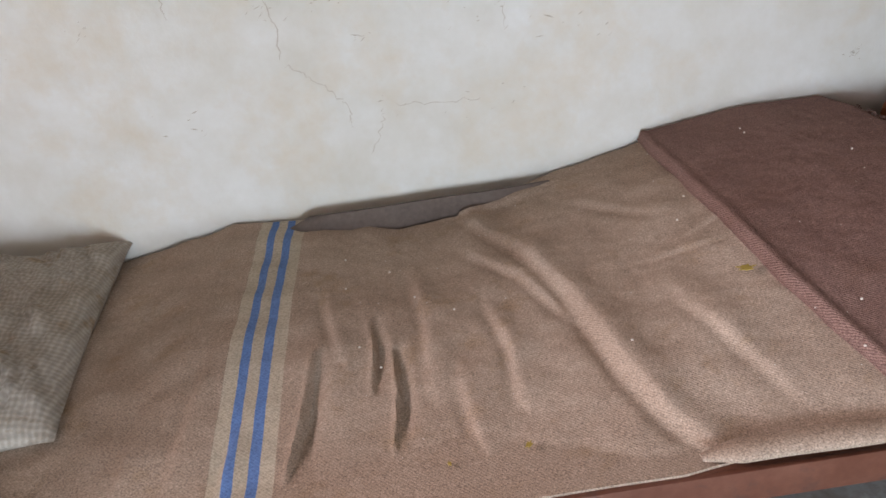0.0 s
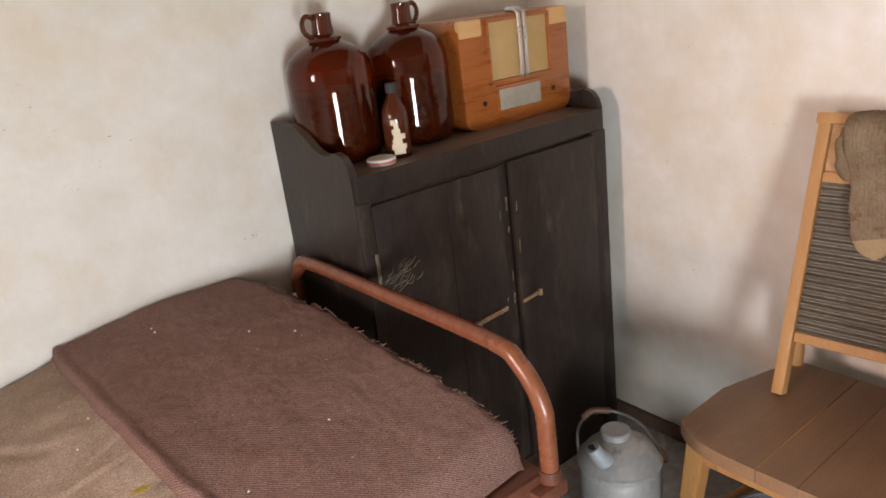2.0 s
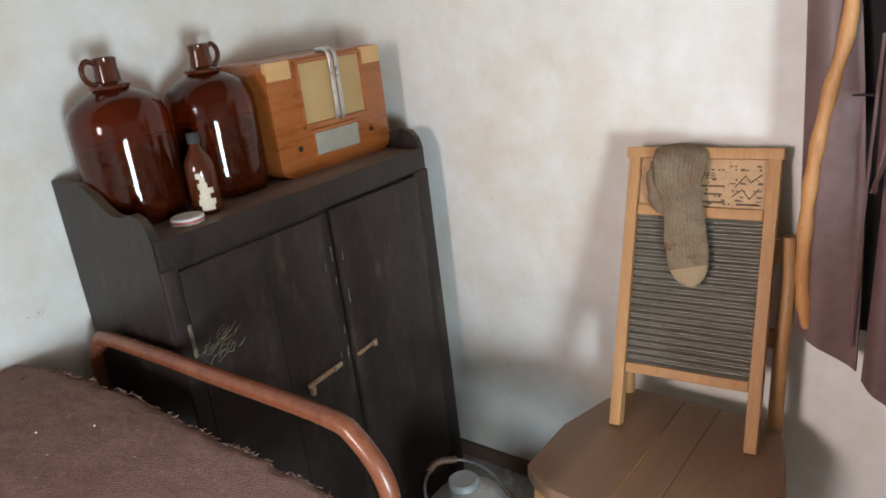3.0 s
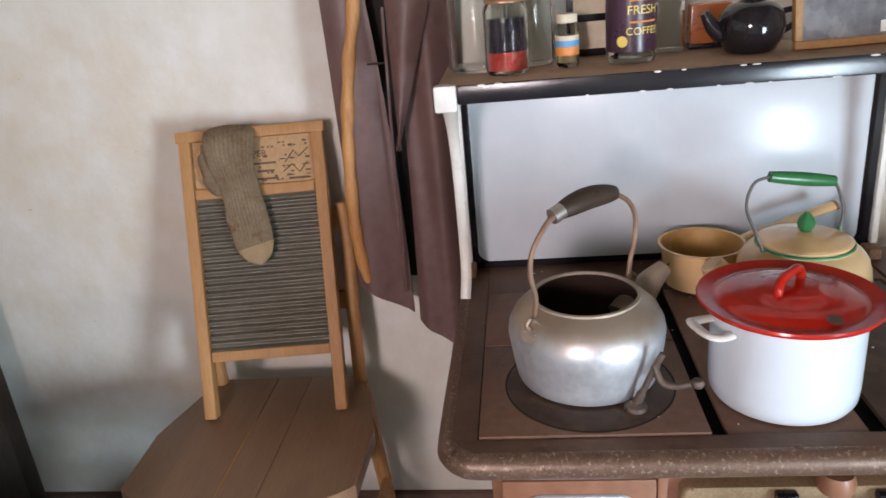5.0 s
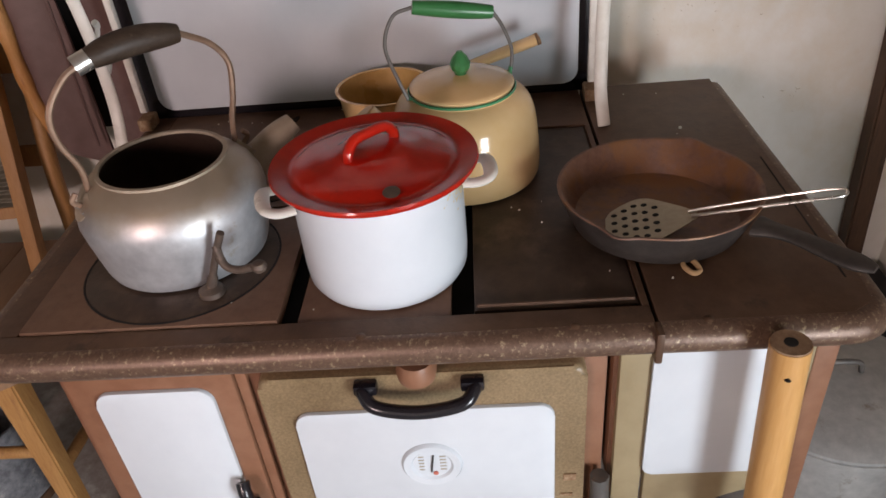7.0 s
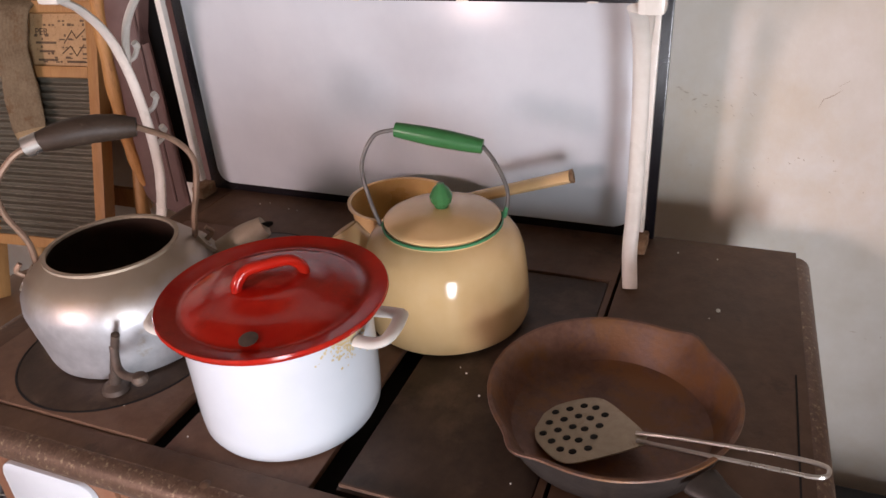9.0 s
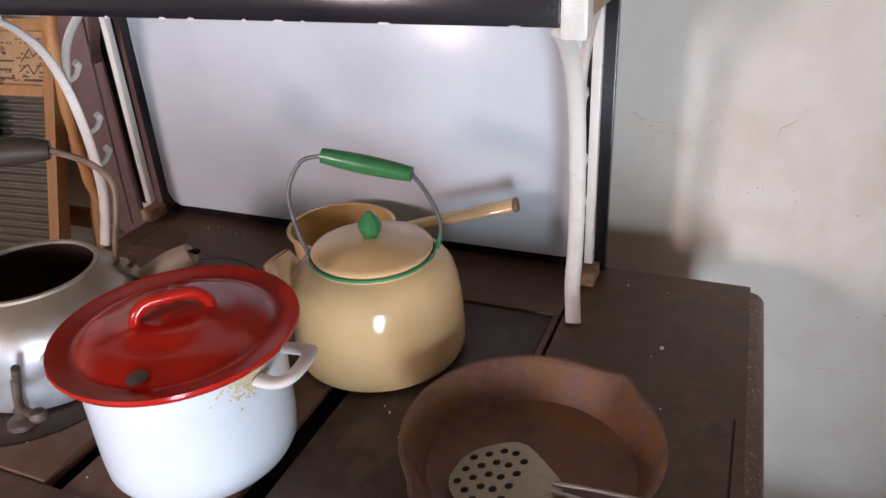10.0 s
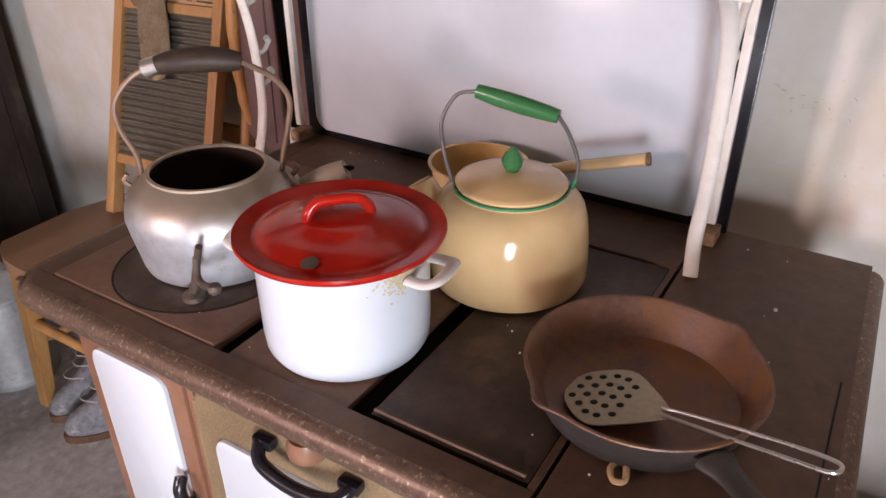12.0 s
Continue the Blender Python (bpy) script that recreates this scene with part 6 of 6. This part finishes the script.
for _ in range(40):
    x, y = rnd.uniform(2.02, 2.58), rnd.uniform(-0.65, 0.33)
    bmesh.ops.create_icosphere(bm, subdivisions=1, radius=rnd.choice((0.0008, 0.001, 0.0014)), matrix=pose(x, y, ST + 0.004 if y > 0 else ST + 0.001))
bmesh.ops.create_icosphere(bm, subdivisions=1, radius=0.003, matrix=pose(2.418, -0.548, ST + 0.001))
single("stove_crumbs", bm, CRUMB, (2.3, -0.2, ST), "pale specks of grit on the stove top", "grit", kind="stuff")

# ---- things on the warming shelf ----
ZS = 1.187


def jar(name, at, r, h, label, neck=None):
    neck = neck or r * 0.78
    j = thing(name, at, label, "jar")
    part("glass", lathe([(0, 0.002), (r * 0.9, 0.0), (r, 0.006), (r, h * 0.8), (r * 0.94, h * 0.87), (neck, h * 0.92), (neck, h), (neck - 0.003, h), (neck - 0.003, h * 0.92), (r - 0.004, h * 0.8), (r - 0.004, 0.008), (0, 0.006)], seg=40), CLEAR, j)
    return j


BJ = jar("glass_jar", (2.515, 0.292, ZS), 0.055, 0.20, "large empty clear glass storage jar")
part("lid", lathe([(0.045, 0.198), (0.047, 0.2), (0.047, 0.22), (0, 0.222)], seg=32), WHITEAGED, BJ)
RJ = jar("preserving_jar", (2.448, 0.243, ZS), 0.037, 0.125, "clear jar holding red wax below dark preserve")
part("red_layer", lathe([(0, 0.006), (0.0325, 0.007), (0.0325, 0.036), (0.02, 0.044), (0, 0.040)], seg=32), REDJAR, RJ, "red layer")
part("dark_layer", lathe([(0.0325, 0.0365), (0.0325, 0.09), (0, 0.09), (0, 0.041), (0.02, 0.0445), (0.0325, 0.0365)], seg=32), DARKJAR, RJ, "dark plum layer")
part("screw_lid", lathe([(0.030, 0.113), (0.034, 0.114), (0.034, 0.118), (0.0325, 0.120), (0.034, 0.122), (0.0325, 0.126), (0.034, 0.128), (0.034, 0.132), (0, 0.133)], seg=32), COPPERLID, RJ, "coppery screw lid")
jar("glass_jar", (2.54, 0.205, ZS), 0.045, 0.18, "tall clear glass jar behind the preserve")
SB = jar("spice_bottle", (2.468, 0.142, ZS), 0.0195, 0.075, "small square glass spice bottle with a striped label", 0.015)
part("cap", lathe([(0.017, 0.072), (0.018, 0.073), (0.018, 0.086), (0, 0.087)], seg=24), PAPER, SB, "cream cap")
part("contents", lathe([(0, 0.008), (0.0150, 0.008), (0.0150, 0.050), (0, 0.050)], seg=24), STAIN, SB, "pale yellow spice")
for z0, z1, m_ in ((0.020, 0.034, ORANGE), (0.034, 0.044, BLUE), (0.044, 0.052, PAPER)):
    part("label_band", lathe([(0.0198, z0), (0.0202, z0), (0.0202, z1), (0.0198, z1), (0.0198, z0)], seg=24), m_, SB)
FR = thing("dark_picture_frame", (2.583, 0.09, ZS), "small black frame with a pale mount", "picture frame", turn=(0, -6, 0))
part("frame", box(-0.006, 0.006, -0.045, 0.045, 0, 0.13, 0.002), BLACKENAMEL, FR)
part("mount", box(-0.0075, -0.005, -0.033, 0.033, 0.014, 0.062, 0), PAPER, FR)
part("mount", box(-0.0075, -0.005, -0.033, 0.033, 0.075, 0.118, 0), PAPER, FR)
CF = thing("coffee_jar", (2.478, 0.035, ZS), "glass coffee jar with a plum and yellow label", "jar")
part("glass", lathe([(0, 0.002), (0.038, 0.0), (0.041, 0.006), (0.041, 0.13), (0.03, 0.142), (0.028, 0.155), (0.025, 0.155), (0.037, 0.12), (0.037, 0.008), (0, 0.006)], seg=40), CLEAR, CF)
part("label", lathe([(0.0412, 0.018), (0.0418, 0.018), (0.0418, 0.118), (0.0412, 0.118), (0.0412, 0.018)], seg=48), TIN, CF, "plum label")


def wrapped(text, size, z, a, r, material, parent):
    cu = bpy.data.curves.new("text", "FONT")
    cu.body, cu.size, cu.align_x = text, size, "CENTER"
    tmp = bpy.data.objects.new("text", cu)
    me = bpy.data.meshes.new_from_object(tmp)
    bpy.data.objects.remove(tmp)
    own = bmesh.new()
    own.from_mesh(me)
    for v in own.verts:
        t = radians(a) + v.co.x / r
        v.co = Vector((r * math.cos(t), r * math.sin(t), z + v.co.y))
    part("lettering", own, material, parent)


wrapped("FRESH", 0.020, 0.078, 200, 0.0424, YELLOW, CF)
wrapped("COFFEE", 0.017, 0.046, 200, 0.0424, YELLOW, CF)
bm = bmesh.new()
for z, w in ((0.066, 0.035), (0.100, 0.045)):
    pts = [(0.0422 * math.cos(radians(200) + s), 0.0422 * math.sin(radians(200) + s), z) for s in np.linspace(-0.55, 0.55, 9)]
    sweep(pts, 0.0016, 5, bm)
part("orange_line", bm, ORANGE, CF)
part("badge", sweep([(0.0415 * math.cos(radians(152)), 0.0415 * math.sin(radians(152)), 0.036), (0.0425 * math.cos(radians(152)), 0.0425 * math.sin(radians(152)), 0.036)], 0.009, 16), YELLOW, CF, "round yellow badge")
jar("glass_bottle", (2.555, -0.043, ZS), 0.026, 0.15, "clear ribbed glass bottle", 0.012)
BK = thing("wooden_box", (2.575, -0.115, ZS), "small reddish brown wooden box", "box")
part("body", box(-0.018, 0.018, -0.035, 0.035, 0.008, 0.075, 0.003), RADIOWOOD, BK)
part("base", box(-0.02, 0.02, -0.038, 0.038, 0, 0.008, 0.001), BLACKENAMEL, BK)
TP = thing("black_teapot", (2.475, -0.158, ZS), "small glossy black pottery teapot", "teapot")
part("body", lathe([(0, 0.001), (0.034, 0.0), (0.04, 0.004), (0.05, 0.022), (0.054, 0.042), (0.05, 0.062), (0.036, 0.076), (0.022, 0.08), (0.018, 0.086), (0.008, 0.09), (0.009, 0.097), (0, 0.10)], seg=44), POTBLACK, TP)
part("spout", sweep(glide([(0, 0.045, 0.03), (0, 0.062, 0.045), (0, 0.075, 0.068)], 5), [0.016 - 0.0008 * k for k in range(11)], 12), POTBLACK, TP)
part("handle", sweep(glide([(0, -0.045, 0.06), (0, -0.068, 0.062), (0, -0.074, 0.045), (0, -0.05, 0.028)], 5), 0.005, 10), POTBLACK, TP)
PF = thing("photo_frame", (2.452, -0.335, ZS), "gilt wooden frame holding an old grey photograph", "picture frame", turn=(0, 10, 3))
w, h, t = 0.235, 0.175, 0.013
for a in ((-w / 2, w / 2, 0, t), (-w / 2, w / 2, h - t, h), (-w / 2, -w / 2 + t, t, h - t), (w / 2 - t, w / 2, t, h - t)):
    part("frame_bar", box(-0.008, 0.008, a[0], a[1], a[2], a[3], 0.003), GILT, PF)
part("photograph", box(-0.001, 0.003, -w / 2 + t, w / 2 - t, t, h - t, 0), PHOTO, PF, "faded grey photograph")
CAP = part("caption_card", box(-0.003, -0.0012, -0.098, -0.018, 0.018, 0.036, 0), WHITELID, PF, "white typed caption card")
bm = bmesh.new()
for k in range(3):
    box(-0.0034, -0.003, -0.092 + 0.006 * (k == 2), -0.026 - 0.012 * k, 0.021 + 0.005 * k, 0.0228 + 0.005 * k, 0, bm)
part("typed_lines", bm, GREYTOOL, CAP)

# ---- things beside the stove ----
PO = placed("wooden_pole", (1.905, -0.575, 0), "smooth drilled ash pole standing against the stove", "pole")
top, low = Vector((1.926, -0.538, 0.772)), Vector((1.903, -0.566, 0.0))
part("shaft", sweep([low, low.lerp(top, 0.5), top], 0.0205, 22), STICKWOOD, PO)
part("end_grain", sweep([top - (top - low).normalized() * 0.001, top + (top - low).normalized() * 0.0022], 0.0198, 22), STICKEND, PO, "rough sawn end")
part("drill_hole", sweep([top, top + (top - low).normalized() * 0.003], 0.007, 12), GAPBLACK, PO)
for p in ((1.9055, -0.533, 0.742), (1.9115, -0.549, 0.738)):
    part("side_hole", lathe([(0, -0.003), (0.0035, 0), (0, 0.003)], p, 10), GAPBLACK, PO)
RP = placed("orange_twine", (1.93, -0.56, 0.46), "knotted orange nylon twine tied round the pole", "twine")
c = low.lerp(top, 0.64)
part("loop", sweep([c + Vector((0.0225 * math.cos(a), 0.0225 * math.sin(a), 0.006 * math.sin(2 * a))) for a in np.linspace(0, 6.2, 28)], 0.0035, 8), ROPE, RP)
kn = c + Vector((-0.024, 0.012, -0.004))
part("knot", sweep(glide([kn, kn + Vector((-0.006, 0.012, 0.006)), kn + Vector((0, 0.018, -0.01)), kn + Vector((-0.01, 0.004, -0.008)), kn + Vector((0.0, -0.004, 0.004))], 5), 0.0045, 8), ROPE, RP)
part("tail", sweep(glide([kn, kn + Vector((-0.006, 0.028, 0.004)), kn + Vector((-0.004, 0.040, -0.018)), kn + Vector((-0.002, 0.046, -0.030))], 5), [0.004] * 10 + [0.005] * 6, 8), ROPE, RP, "frayed tail")
part("line", sweep(glide([kn + Vector((-0.004, 0.008, -0.01)), kn + Vector((-0.015, 0.06, -0.09)), kn + Vector((-0.03, 0.13, -0.19)), kn + Vector((-0.04, 0.20, -0.33)), kn + Vector((-0.05, 0.24, -0.466))], 6), 0.0036, 8), ROPE, RP, "slack line")
AB = placed("ash_bin", (2.30, -0.83, 0), "dull galvanised ash bin with a dented lid", "bin")
part("body", lathe([(0, 0.0), (0.15, 0.0), (0.155, 0.005), (0.165, 0.3), (0, 0.3)], (2.30, -0.83, 0), 48), GALV, AB)
part("lid", lathe([(0.172, 0.298), (0.174, 0.305), (0.174, 0.318), (0.165, 0.323), (0.14, 0.335), (0.02, 0.345), (0, 0.345)], (2.30, -0.83, 0), 48), GALV, AB)
part("rim", lathe([(0.171, 0.302), (0.178, 0.302), (0.178, 0.312), (0.171, 0.312), (0.171, 0.302)], (2.30, -0.83, 0), 48), GALV, AB)
part("lid_handle", sweep(glide([(2.30, -0.87, 0.342), (2.30, -0.86, 0.366), (2.30, -0.80, 0.366), (2.30, -0.79, 0.342)], 5), 0.005, 8), GREYTOOL, AB)
# Added black box standing in for the dark low corner beside the stove.
single("black_box", box(2.49, 2.705, -1.10, -0.72, 0.0, 0.26, 0.01), BOXBLACK, (2.6, -0.9, 0), "added plain black box filling the dark corner by the wall", "box")
own = leg((2.735, -0.985, 1.95), (2.735, -1.055, 0.0), 0.042, 0.042)
single("dark_post", own, DARKWOOD, (2.735, -1.05, 0), "dark stained wooden post leaning on the wall", "post")

# ---- marks in the plaster ----
crack([(0.40, 1.33), (0.442, 1.203), (0.454, 1.129), (0.448, 1.075)], 0.0019)
crack([(0.46, 1.06), (0.495, 1.03), (0.55, 0.989), (0.58, 0.938), (0.578, 0.897)], 0.0013)
crack([(0.656, 0.926), (0.635, 0.87), (0.605, 0.823)], 0.0013)
crack([(0.685, 0.935), (0.78, 0.928), (0.880, 0.922)], 0.0011)
crack([(0.225, 1.26), (0.231, 1.19)], 0.0014)
crack([(0.952, 1.13), (0.95, 1.07)], 0.0012)
for u, v, n, s in ((-0.2, 1.16, 12, 0.05), (0.05, 1.2, 8, 0.015), (0.42, 1.18, 12, 0.03), (0.63, 1.10, 9, 0.012), (0.60, 1.18, 6, 0.03), (0.9, 1.13, 14, 0.05), (1.1, 1.05, 12, 0.06), (1.76, 0.895, 12, 0.012), (1.45, 1.15, 10, 0.06), (0.70, 0.93, 9, 0.05), (0.95, 0.92, 7, 0.06), (1.3, 1.3, 10, 0.08), (0.2, 0.95, 8, 0.05)):
    scuff(u, v, n, s)
for u, v, n, s in ((-0.48, 0.94, 16, 0.025), (-0.52, 0.92, 12, 0.02), (-0.55, 0.82, 16, 0.04), (-0.68, 0.835, 14, 0.035), (-0.86, 0.66, 8, 0.03), (-0.8, 0.55, 5, 0.03), (1.12, 1.03, 4, 0.03), (1.18, 0.85, 5, 0.05), (1.35, 0.95, 6, 0.08), (1.3, 0.62, 6, 0.05), (0.7, 1.1, 4, 0.06), (1.5, 1.15, 6, 0.08)):
    scuff(u, v, n, s, "east", 0.0035)
crack([(-0.655, 0.935), (-0.685, 0.975)], 0.001, "east")
